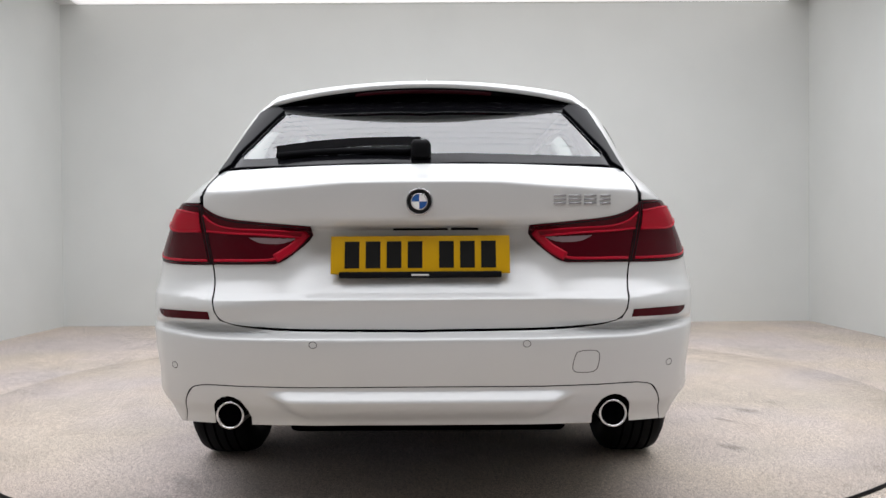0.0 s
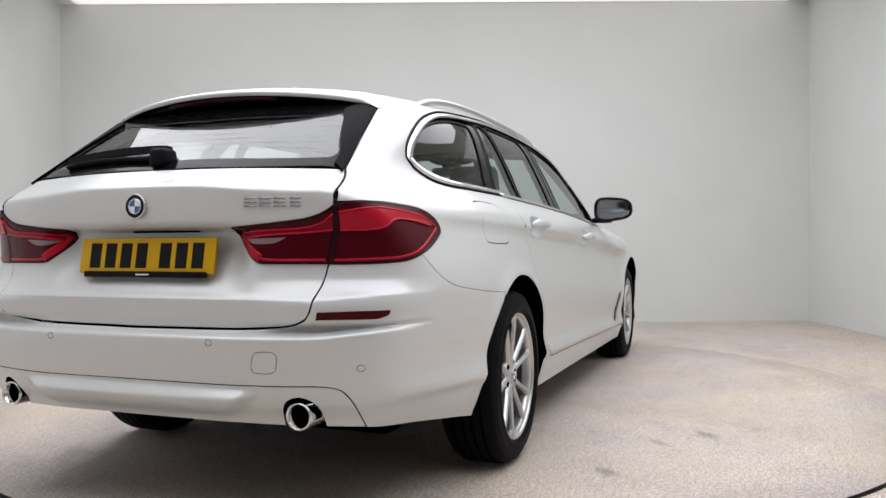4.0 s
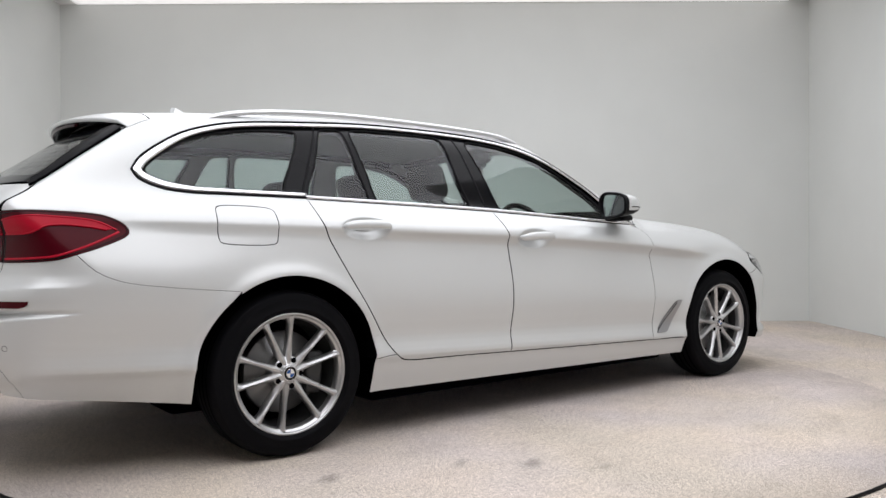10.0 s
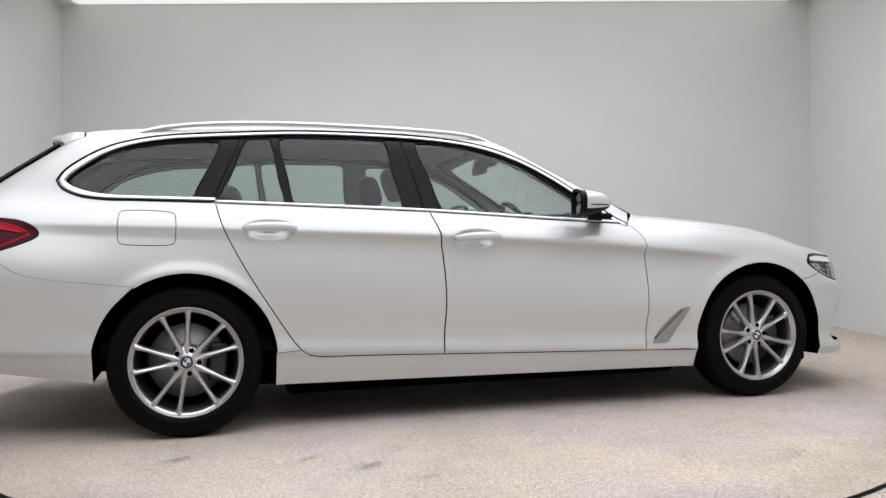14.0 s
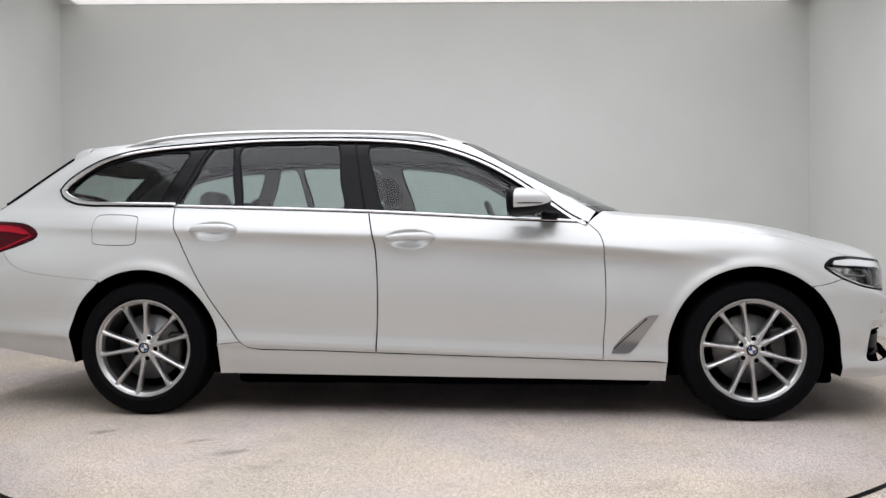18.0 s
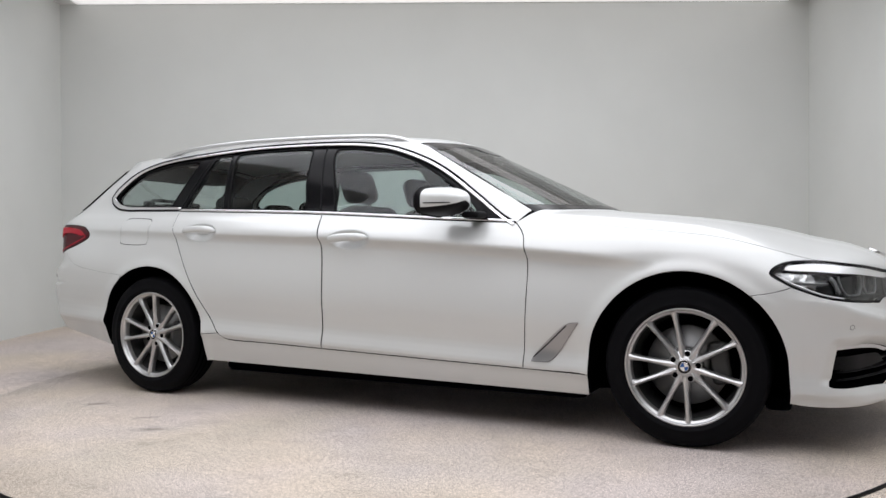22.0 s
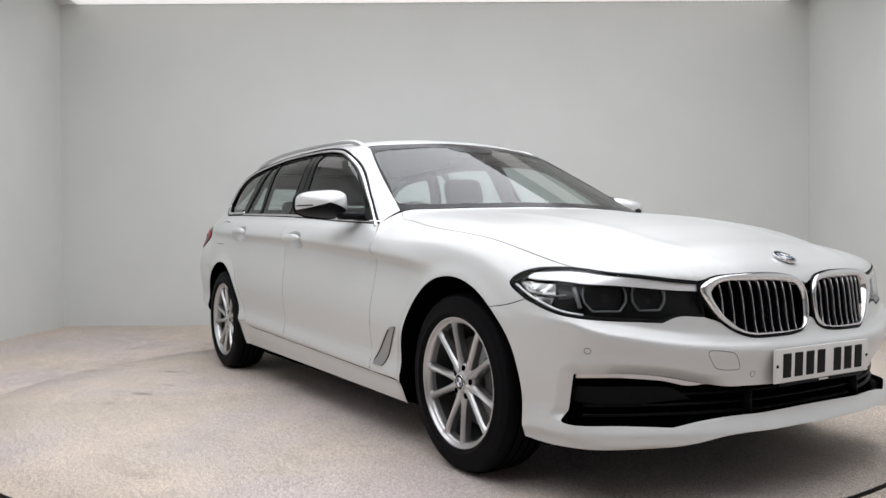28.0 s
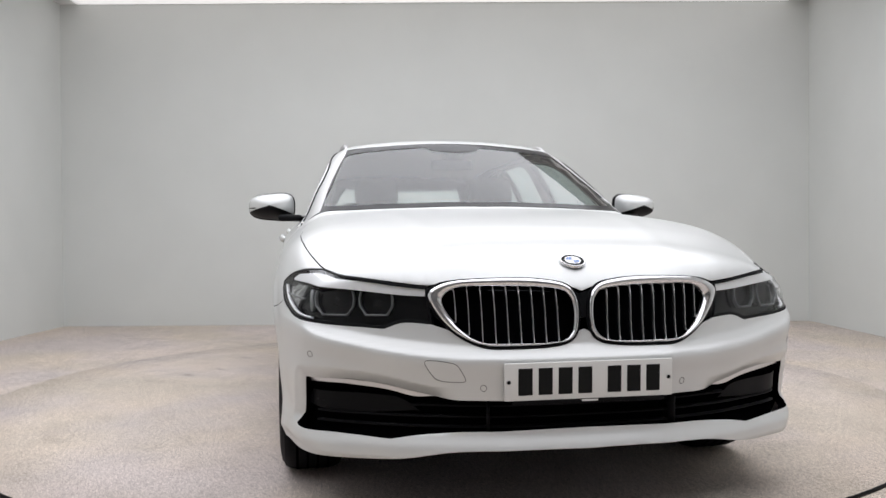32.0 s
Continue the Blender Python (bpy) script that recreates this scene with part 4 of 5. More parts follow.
INLET = [on_front((0.0, 0.385), (0.26, 0.389), (0.453, 0.393), (0.518, 0.405), (0.60, 0.423), (0.729, 0.437)), np.array([(2.072, -0.851, 0.437)]), np.array([(2.052, -0.858, 0.322)]), on_front((0.858, 0.290), (0.73, 0.284), (0.582, 0.276), (0.469, 0.294), (0.243, 0.302), (0.0, 0.306))]
inlet_half = outline(run(n, INLET[0], INLET[1]), run(n, INLET[1], INLET[2]), run(n, INLET[2], INLET[3][:3]), run(n, INLET[3][2:]))


INLET_LINE = np.array(inlet_half)


def fin(p):
    """A bevel that sinks towards the outer parts of the air intake, and a soft hollow above it."""
    a = np.abs(p[:, 1])
    q = u_of(p, chart_nose)
    d = np.full(len(p), 9.0)
    for e, f in zip(INLET_LINE[:-1], INLET_LINE[1:]):
        ef = f - e
        k = np.clip(((q - e) @ ef) / max(ef @ ef, 1e-12), 0, 1)
        d = np.minimum(d, np.hypot(*(q - e - k[:, None] * ef).T))
    return -(0.034 - 0.014 * step(0.70, 0.82, a)) * np.clip(1 - d / 0.042, 0, 1) ** 1.25 * step(0.38, 0.48, a) * step(0.285, 0.32, p[:, 2])


front_bumper = panel("front_bumper", car, WHITE, n, mirrored(front_half), s=-1, holes=(mirrored(inlet_half),), dv=0.006, du=0.010, depth=0.03, relief=fin)
# sheet behind the bars, near-black for the shade deep in the intake
grille = panel("lower_grille", car, SHADEBLACK, n, mirrored(inlet_half), s=-1, gap=-0.01, out=-0.055, depth=0, dv=0.04, label="black lower air intake")
for z in (0.365, 0.335, 0.305):
    P = chart_nose(np.stack([np.linspace(-0.885, 0.885, 61), np.full(61, z)], 1), -1)
    N = gradient(P)
    V, F = sweep(P - N * 0.044, [(-0.005, -0.02), (0.005, -0.02), (0.003, 0.004), (-0.003, 0.004)], False, N)
    mesh_object("grille_bar", V, F, BLACK, grille)
for a in (-0.30, 0.30):
    P = on_front((abs(a), 0.38), (abs(a), 0.34), (abs(a), 0.30)) * [1, 1 if a < 0 else -1, 1]
    N = gradient(P)
    V, F = sweep(P - N * 0.025, [(-0.005, -0.03), (0.005, -0.03), (0.005, 0.012), (-0.005, 0.012)], False, N)
    mesh_object("grille_post", V, F, BLACK, grille)


def front_small(s):
    ring_on(n, (2.117, -0.829, 0.517), 0.0095, s, "parking_sensor", front_bumper, DULL)
    ring_on(n, (2.345, -0.319, 0.430), 0.0095, s, "parking_sensor", front_bumper, DULL)
    top = run(n, INLET[0][2:], INLET[1])
    band = outline(top, run(n, INLET[1], INLET[1] - [0.003, 0, 0.017]), [(u, v - 0.015) for u, v in top[::-1][1:-1]] + [top[0]], d=0.012)
    panel("intake_trim", front_bumper, SATIN, n, band, s, gap=0.001, out=-0.036, depth=0.02, dv=0.012, label="satin silver intake trim")
    fog = outline(run(n, on_front((0.50, 0.350), (0.56, 0.385), (0.62, 0.392), (0.84, 0.395))), run(n, on_front((0.84, 0.395)), np.array([(2.02, -0.868, 0.345)])), run(n, np.array([(2.02, -0.868, 0.345)]), on_front((0.7, 0.338), (0.50, 0.350))))
    panel("fog_lamp_bezel", front_bumper, BLACK, n, fog, s, out=-0.040, depth=0.03, dv=0.02, label="gloss black fog lamp bezel")
    # headlamp behind a clear cover
    whole = outline(run(n, np.array(HL_TOP)), run(n, np.array(HL_LOW)), run(n, np.array(HL_IN)), run(n, np.array([HL_IN[-1], HL_TOP[0]])))
    lamp = panel("headlamp", car, LAMPBLACK, n, whole, s, out=-0.034, depth=0, gap=-0.002, dv=0.02, label="clear headlamp with two rings")
    strip("lamp_edge", lamp, BLACK, n, shrink(whole, 0.004), s, 0.007, 0.001, closed=True)
    cover = panel("lamp_cover", lamp, LENS, n, whole, s, out=0.0, depth=0, gap=0.002, dv=0.015, du=0.03, label="clear cover")
    cover.visible_shadow = False
    tp = np.array(run(n, np.array(HL_TOP)))
    brow = outline([tuple(q - [0, d]) for q, d in zip(tp[:5], (0.006, 0.007, 0.009, 0.010, 0.010))], [tuple(tp[4] - [0, 0.010]), tuple(tp[4] - [-0.02, 0.026]), tuple(tp[3] - [0, 0.043]), tuple(tp[2] - [0, 0.040]), tuple(tp[1] - [0, 0.032]), tuple(tp[0] - [0, 0.028])], [tuple(tp[0] - [0, 0.028]), tuple(tp[0] - [0, 0.006])])
    panel("lamp_brow", lamp, BROW, n, brow, s, out=-0.006, depth=0.02, gap=0.001, dv=0.012, label="bright daytime light strip")
    for y, z, w, h in ((0.748, 0.680, 0.062, 0.040), (0.622, 0.678, 0.050, 0.037)):
        hexa = [(y - w * 0.86, z + h), (y + w * 0.86, z + h), (y + w * 0.98, z + h * 0.35), (y + w * 0.93, z - h * 0.35), (y + w * 0.62, z - h), (y - w * 0.62, z - h), (y - w * 0.93, z - h * 0.35), (y - w * 0.98, z + h * 0.35)]
        q = [tuple(e + (f - e) * k / 5) for e, f in zip(*(lambda r: (r[:-1], r[1:]))(np.array(run(n, on_front(*(hexa[1:] + hexa[:1])))))) for k in range(6 if f is None else 5)]
        strip("light_ring", lamp, RING, n, q, s, 0.0055, 0.008, lift=-0.022, label="pale light ring")
        o = chart_nose(u_of(on_front((y, z)), n), s)[0]
        nn = gradient(o[None])[0]
        bm = bmesh.new()
        bmesh.ops.create_uvsphere(bm, u_segments=20, v_segments=12, radius=0.026)
        pr = part("projector_lens", bm, PROJ, lamp, "dark glass projector lens")
        pr.matrix_basis = Matrix.Translation(o - nn * 0.056)
    ref = outline(run(n, np.array([(1.845, -0.893, 0.735), (1.90, -0.872, 0.748), (1.97, -0.84, 0.735), (1.985, -0.845, 0.70)])), run(n, np.array([(1.985, -0.845, 0.70), (1.98, -0.862, 0.655), (1.90, -0.89, 0.69), (1.845, -0.893, 0.735)])))
    panel("indicator_reflector", lamp, FACET, n, ref, s, out=-0.020, depth=0.01, dv=0.015, label="chromed indicator reflector")
    strip("indicator_bar", lamp, RING, n, spline(run(n, np.array([(1.88, -0.883, 0.70), (1.96, -0.853, 0.692), (2.02, -0.825, 0.69)])), 0.015), s, 0.006, 0.006, lift=-0.014)
    br = np.array(run(n, on_front((0.815, 0.722), (0.822, 0.69), (0.818, 0.65))))
    strip("lamp_bracket", lamp, RING, n, spline([tuple(q) for q in br], 0.012), s, 0.014, 0.010, lift=-0.024)
    low = np.array(run(n, np.array(HL_LOW)))
    strip("lower_light_line", lamp, BROW, n, spline([tuple(low[0] + [-0.022, -0.006]), tuple(low[1] + [-0.014, 0.012]), tuple(low[2] + [0, 0.012]), tuple(low[3] + [0.01, 0.011])], 0.015), s, 0.008, 0.006, lift=-0.012)
    # kidney grille
    K = rounded([(0.467, 0.707), (0.433, 0.732), (0.289, 0.746), (0.116, 0.742), (0.042, 0.723), (0.019, 0.686), (0.024, 0.590), (0.052, 0.562), (0.235, 0.548), (0.317, 0.554), (0.397, 0.598), (0.452, 0.665)])
    KI = rounded([(0.420, 0.690), (0.392, 0.717), (0.293, 0.727), (0.122, 0.721), (0.053, 0.705), (0.036, 0.67), (0.042, 0.590), (0.070, 0.566), (0.234, 0.559), (0.314, 0.566), (0.368, 0.602), (0.410, 0.657)])
    KA, KB = (np.array([np.array(q)[np.round(np.linspace(0, len(q) - 1, 140)).astype(int)] for q in (K, KI)]))
    KB = KB[np.argmin(((KA[:, None] - KB[None]) ** 2).sum(2), 1)]
    KB = (np.roll(KB, 2, 0) + np.roll(KB, 1, 0) + KB + np.roll(KB, -1, 0) + np.roll(KB, -2, 0)) / 5
    rows_ = []
    for k, o in ((0.0, -0.012), (0.02, 0.004), (0.14, 0.0115), (0.32, 0.014), (0.55, 0.0125), (0.78, 0.007), (0.93, -0.002), (1.0, -0.024)):
        P = chart_front(KA + (KB - KA) * k, s)
        rows_.append(P + gradient(P) * o)
    V = np.stack(rows_, 1)
    F = [(i * 8 + j, i * 8 + j + 1, ((i + 1) % 140) * 8 + j + 1, ((i + 1) % 140) * 8 + j) for i in range(140) for j in range(7)]
    frame_ = mesh_object("kidney_grille", V.reshape(-1, 3), F, CHROME, car, label="chrome grille frame with upright slats")
    strip("grille_seal", frame_, BLACK, chart_front, shrink(K, -0.003), s, 0.006, 0.004, closed=True)
    # near-black sheet stands for the shaded depth behind the slats
    panel("grille_back", frame_, SHADEBLACK, chart_front, KI, s, gap=-0.01, out=-0.04, depth=0, dv=0.04, du=0.04)
    for i in range(9):
        y = 0.078 + 0.0385 * i
        cut = [e[1] + (y - e[0]) / (f[0] - e[0]) * (f[1] - e[1]) for e, f in zip(KI, np.roll(KI, -1, 0)) if (e[0] < y) != (f[0] < y)]
        lo, hi = min(cut), max(cut)
        pts = [(y + 0.004 * k * k, lo + (hi - lo) * k) for k in np.linspace(0, 1, 7)]
        P = chart_front(np.array(pts), s)
        N = gradient(P)
        V, F = sweep(P - N * 0.004, [(-0.0012, -0.010), (0.0012, -0.010), (0.0012, 0.0005), (0.0005, 0.0015), (-0.0005, 0.0015), (-0.0012, 0.0005)], False, N)
        mesh_object("grille_slat", V, F, SLAT, frame_)
    # tail lamp, split by the tailgate
    out_loop = outline(run(t, np.array([(-2.470, -0.649, 0.979), (-2.419, -0.701, 0.984), (-2.301, -0.737, 0.981), (-2.151, -0.768, 0.965), (-2.092, -0.798, 0.929), (-2.088, -0.814, 0.900), (-2.174, -0.824, 0.856), (-2.266, -0.824, 0.826), (-2.320, -0.810, 0.810), (-2.392, -0.760, 0.802), (-2.469, -0.622, 0.800)])),
                       run(t, on_rear(*dense([(0.6215, 0.800), (0.6405, 0.9), (0.6475, 0.979)]))))
    lamp = panel("tail_lamp", car, DARKRED, t, out_loop, s, gap=0.001, out=0.003, depth=0.02, du=0.02, dv=0.01, label="dark red tail lamp lens")
    strip("lamp_edge", lamp, GLOSS, t, shrink(out_loop, 0.006), s, 0.004, 0.001, closed=True, lift=0.003)
    hi = run(t, on_rear((0.654, 0.955)), np.array([(-2.41, -0.71, 0.966), (-2.30, -0.745, 0.962), (-2.18, -0.775, 0.945), (-2.125, -0.80, 0.915)]))
    hi2 = run(t, np.array([(-2.16, -0.80, 0.912), (-2.235, -0.785, 0.925), (-2.33, -0.75, 0.928), (-2.38, -0.735, 0.905)]), on_rear((0.652, 0.899)))
    panel("light_band", lamp, RED, t, outline(hi, hi[-1:] + hi2[:1], hi2, hi2[-1:] + hi[:1]), s, gap=0.001, out=0.006, depth=0.006, du=0.015, dv=0.008, label="bright red light band")
    strip("light_edge", lamp, RED, t, spline([tuple(np.array(q) - [0, 0.004]) for q in hi], 0.012), s, 0.006, 0.002, lift=0.006, label="bright red light line")
    strip("light_edge", lamp, RED, t, spline(hi2, 0.012), s, 0.006, 0.003, lift=0.006, label="bright red light line")
    lo = run(t, np.array([(-2.12, -0.808, 0.905), (-2.20, -0.818, 0.868), (-2.275, -0.815, 0.838), (-2.33, -0.80, 0.822), (-2.40, -0.745, 0.815)]), on_rear((0.634, 0.812)))
    strip("light_line", lamp, RED, t, spline(lo, 0.012), s, 0.008, 0.002, lift=0.003, label="bright red light line")
    in_loop = outline([(0.6455, 0.977), (0.618, 0.957), (0.57, 0.938), (0.457, 0.923), (0.318, 0.911)], [(0.318, 0.911), (0.318, 0.885), (0.36, 0.839), (0.405, 0.806), (0.425, 0.801)], [(0.425, 0.801), (0.6175, 0.800)], [(0.6175, 0.800), (0.6365, 0.9), (0.6455, 0.977)])
    inner = panel("inner_tail_lamp", gate, DARKRED, chart_rear, in_loop, s, gap=0.001, out=0.004, depth=0.02, du=0.02, dv=0.01, label="dark red tail lamp lens")
    strip("lamp_edge", inner, GLOSS, chart_rear, shrink(in_loop, 0.005), s, 0.004, 0.001, closed=True, lift=0.004)
    a = [(0.638, 0.95), (0.61, 0.928), (0.56, 0.912), (0.45, 0.904), (0.345, 0.897)]
    b = [(0.355, 0.878), (0.45, 0.887), (0.56, 0.893), (0.632, 0.900)]
    panel("light_band", inner, MIDRED, chart_rear, outline(a, a[-1:] + b[:1], b, b[-1:] + a[:1]), s, gap=0.001, out=0.0065, depth=0.005, du=0.015, dv=0.008, label="bright red light band")
    strip("light_line", inner, RED, chart_rear, spline([(0.337, 0.888), (0.375, 0.845), (0.42, 0.818), (0.44, 0.814), (0.61, 0.813)], 0.012), s, 0.008, 0.002, lift=0.004, label="bright red light line")
    strip("light_edge", inner, RED, chart_rear, spline([(u, v - 0.003) for u, v in a], 0.012), s, 0.005, 0.003, lift=0.006, label="bright red light line")
    strip("light_edge", inner, RED, chart_rear, spline(b, 0.012), s, 0.006, 0.003, lift=0.006, label="bright red light line")
    strip("light_diagonal", inner, RED, chart_rear, spline([(0.338, 0.893), (0.375, 0.850), (0.420, 0.818)], 0.01), s, 0.026, 0.002, lift=0.0045, label="bright red light band")
    strip("lamp_joint", inner, BLACK, chart_rear, spline([(0.6195, 0.800), (0.6385, 0.9), (0.6465, 0.978)], 0.02), s, 0.007, 0.001, lift=0.0025)
    panel("reversing_light", inner, CLEAR, chart_rear, outline([(0.365, 0.876), (0.395, 0.862), (0.47, 0.864), (0.50, 0.880)], [(0.50, 0.880), (0.365, 0.876)]), s, gap=0.001, out=0.005, depth=0.004, du=0.02, dv=0.01, label="clear reversing light")


both(front_small)
joint(n, run(n, on_front((0.482, 0.512), (0.402, 0.505), (0.392, 0.500), (0.365, 0.452), (0.372, 0.448), (0.44, 0.452), (0.452, 0.458), (0.484, 0.505))), -1, front_bumper)


# ---- plates, badges ----
def plate(name, x, z, lean, mat, face):
    ob = part(name, box(bmesh.new(), -0.004, 0.004, -0.26, 0.26, -0.0555, 0.0555, 0.002), mat, car, "yellow number plate" if face < 0 else "white number plate")
    ob.matrix_basis = pose(x, 0, z, 0, lean, 0)
    for i, y in enumerate((-0.178, -0.117, -0.056, 0.005, 0.096, 0.157, 0.218)):
        y = (y - 0.02) * face
        part("plate_bar", box(bmesh.new(), face * 0.0042 - 0.001, face * 0.0042 + 0.001, y - 0.0215, y + 0.0215, -0.0395, 0.0395, 0.0008), INK, ob, smooth=False)
    part("plate_holder", box(bmesh.new(), -0.010, 0.003, -0.235, 0.235, -0.068, -0.050, 0.003), BLACK, ob, "black plate holder")
    part("holder_bar", box(bmesh.new(), face * 0.004 - 0.001 - (0.0 if face > 0 else 0.007), face * 0.004 + 0.001, -0.025, 0.025, -0.063, -0.058), PLATEWHITE, ob, smooth=False)
    return ob


plate("rear_plate", -2.512, 0.826, 10.0, YELLOW, -1)
front_plate = plate("front_plate", 2.372, 0.452, 2.0, PLATEWHITE, 1)
for y in (-0.248, 0.248):
    V, F = lathe([(0.0001, 0.002), (0.005, 0.002), (0.006, 0.0)], 12)
    ob = mesh_object("plate_screw", V, F, INK, front_plate)
    ob.matrix_basis = pose(0.0045, y, 0, 0, 0, -90)


def roundel(parent, m, r, name="badge"):
    """A round badge: dark ring, quarters in blue and white, bright rim. Faces +y."""
    V, F = lathe([(r * 0.90, 0.004), (r * 0.97, 0.005), (r, 0.003), (r, -0.004)], 32)
    rim = mesh_object(name, V, F, CHROME, parent, label="round badge with bright rim")
    rim.matrix_basis = m
    V, F = lathe([(r * 0.54, 0.0042), (r * 0.9, 0.0038)], 32)
    mesh_object("badge_ring", V, F, INK, rim)
    V, F = lathe([(r * 0.54, 0.0045), (r * 0.60, 0.0052), (r * 0.62, 0.0042)], 32)
    mesh_object("badge_line", V, F, CHROME, rim)
    for k in range(4):
        a = np.linspace(k * math.pi / 2, (k + 1) * math.pi / 2, 7)
        V = [(0, 0.0046, 0)] + [(r * 0.56 * math.cos(q), 0.0046, r * 0.56 * math.sin(q)) for q in a]
        mesh_object("badge_quarter", V, [(0, i + 1, i) for i in range(1, 7)], (BLUE, PLATEWHITE)[k % 2], rim, smooth=False)
    return rim


roundel(gate, pose(-2.557, 0, 0.978, 0, 0, 90) @ pose(0, 0, 0, 2), 0.039)
o = chart_top(np.array([(2.222, 0.0)]), 1)[0]
nn = Vector(gradient(o[None])[0])
roundel(bonnet, Matrix.Translation(o + np.array(nn) * 0.007) @ nn.to_track_quat("Y", "Z").to_matrix().to_4x4(), 0.041)
# model lettering as plain bright bars
for y, w in ((0.402, 0.036), (0.447, 0.036), (0.492, 0.036), (0.538, 0.030)):
    P = on_rear((y - w / 2, 0.965), (y + w / 2, 0.966))
    for dz in (0.0, 0.011, 0.022):
        V, F = sweep(P + [-0.003, 0, dz + 0.006], ring(0.003, 0.0032, 6))
        mesh_object("letter_bar", V, F, VENT, gate)
# tailgate release slots under the lip
for y0, y1 in ((-0.17, -0.09), (-0.08, 0.08), (0.10, 0.17)):
    P = on_rear((y0, 0.901), ((y0 + y1) / 2, 0.901), (y1, 0.901)) if y0 >= 0 else chart_rear(np.array([(y0, 0.901), ((y0 + y1) / 2, 0.901), (y1, 0.901)]), 1)
    V, F = sweep(P + [-0.004, 0, 0], ring(0.010, 0.004, 6))
    mesh_object("release_slot", V, F, SHADEBLACK, gate)


# ---- roof rails, antenna, mirrors ----
def roof_rail(s):
    X = np.array([0.10, 0.065, 0.03, -0.03, -0.12, -0.35, -0.6, -1.0, -1.3, -1.5, -1.62, -1.70, -1.78])
    Z = np.array([1.362, 1.384, 1.402, 1.421, 1.436, 1.449, 1.457, 1.461, 1.452, 1.435, 1.415, 1.392, 1.362])
    P = np.array([(*q, 0.0) for q in spline(np.stack([X, Z], 1), 0.03)])
    P = np.stack([P[:, 0], np.full(len(P), s * 0.580), P[:, 1]], 1)
    V, F = sweep(P, [(-0.012, -0.018), (-0.009, -0.022), (0.009, -0.022), (0.012, -0.018), (0.012, -0.008), (0.007, -0.001), (0.0, 0.001), (-0.007, -0.001), (-0.012, -0.008)])
    rail = mesh_object("roof_rail", V, F, SATIN, car, label="satin silver roof rail")
    q = np.array(spline([(-0.0, 1.375), (-0.4, 1.405), (-0.9, 1.407), (-1.4, 1.395), (-1.7, 1.37)], 0.1))
    V, F = sweep(np.stack([q[:, 0], np.full(len(q), s * 0.578), q[:, 1]], 1), [(-0.006, -0.03), (0.006, -0.03), (0.006, 0.002), (-0.006, 0.002)])
    mesh_object("roof_seal", V, F, BLACK, car)


both(roof_rail)
V = np.array([(-1.50, 0, 1.455), (-1.53, 0.022, 1.455), (-1.66, 0.030, 1.452), (-1.665, 0, 1.452), (-1.66, -0.030, 1.452), (-1.53, -0.022, 1.455), (-1.585, 0, 1.490), (-1.63, 0.004, 1.508), (-1.65, 0, 1.508), (-1.63, -0.004, 1.508)])
mesh_object("antenna_fin", V, [(0, 1, 6), (1, 2, 7, 6), (2, 3, 8, 7), (3, 4, 9, 8), (4, 5, 6, 9), (5, 0, 6), (6, 7, 8, 9)], WHITE, car, smooth=False)


def side_mirror(s):
    """Shell on a short arm: white cap over, black bowl under, glass towards the rear."""
    c = np.array([0.44, 0.985, 1.045])
    nu, nv = 64, 40
    U, Vv = np.meshgrid(np.linspace(0, 2 * math.pi, nu, endpoint=False), np.linspace(0, 1, nv), indexing="ij")
    # u round the opening, v from the opening to the front
    ca, sa = np.cos(U), np.sin(U)
    aw = 0.113 * np.maximum(1 - Vv ** 3.0, 0.0) ** 0.5 + 0.001
    bh = np.where(sa > 0, 0.066, 0.062) * np.maximum(1 - Vv ** 2.4, 0.0) ** 0.55 + 0.001
    rr = (np.abs(ca / aw) ** 3.4 + np.abs(sa / bh) ** 3.4) ** (-1 / 3.4)
    y, z = rr * ca, rr * sa
    z = z * (1 - 1.3 * y) + 0.004 * Vv
    x = -0.072 + 0.175 * Vv - 0.25 * y
    P = np.stack([c[0] + x, s * (c[1] + y + 0.008 * Vv), c[2] + z], 2)
    faces_hi, faces_lo = [], []
    for i in range(nu):
        for j in range(nv - 1):
            i2 = (i + 1) % nu
            f = (i * nv + j, i2 * nv + j, i2 * nv + j + 1, i * nv + j + 1)
            up = i < nu // 2 + 3 or i >= nu - 3
            (faces_hi if j > 5 and up else faces_lo).append(f[::-1] if s > 0 else f)
    arm = part("door_mirror", box(bmesh.new(), 0.50, 0.585, min(s * 0.83, s * 0.95), max(s * 0.83, s * 0.95), 0.968, 1.000, 0.014), BLACK, car, "door mirror with white cap and black foot")
    mesh_object("mirror_cap", P.reshape(-1, 3), faces_hi, WHITE, arm, label="white mirror cap")
    mesh_object("mirror_bowl", P.reshape(-1, 3), faces_lo, BLACK, arm, label="black lower shell")
    rim = P[:, 0]
    mid = rim.mean(0)
    g = mid + (rim - mid) * 0.93
    mesh_object("mirror_glass", np.concatenate([g + [0.006, 0, 0], [mid + [0.006, 0, 0]]]), [(i, (i + 1) % nu, nu) for i in range(nu)], MIRROR, arm, smooth=False, label="mirror glass")
    V, F = sweep(mid + (rim - mid) * 0.97, ring(0.008, 0.008, 6), True, np.tile((1.0, 0, 0), (nu, 1)))
    mesh_object("mirror_rim", V, F, BLACK, arm)
    line = []
    for j in range(10, 34):
        ring_ = np.concatenate([P[nu // 4 * 3:, j], P[:nu // 4 + 1, j]])
        line.append([np.interp(1.036, ring_[:, 2], ring_[:, k]) for k in range(3)])
    V, F = sweep(line, ring(0.003, 0.003, 6))
    mesh_object("indicator_strip", V, F, GLOSS, arm)


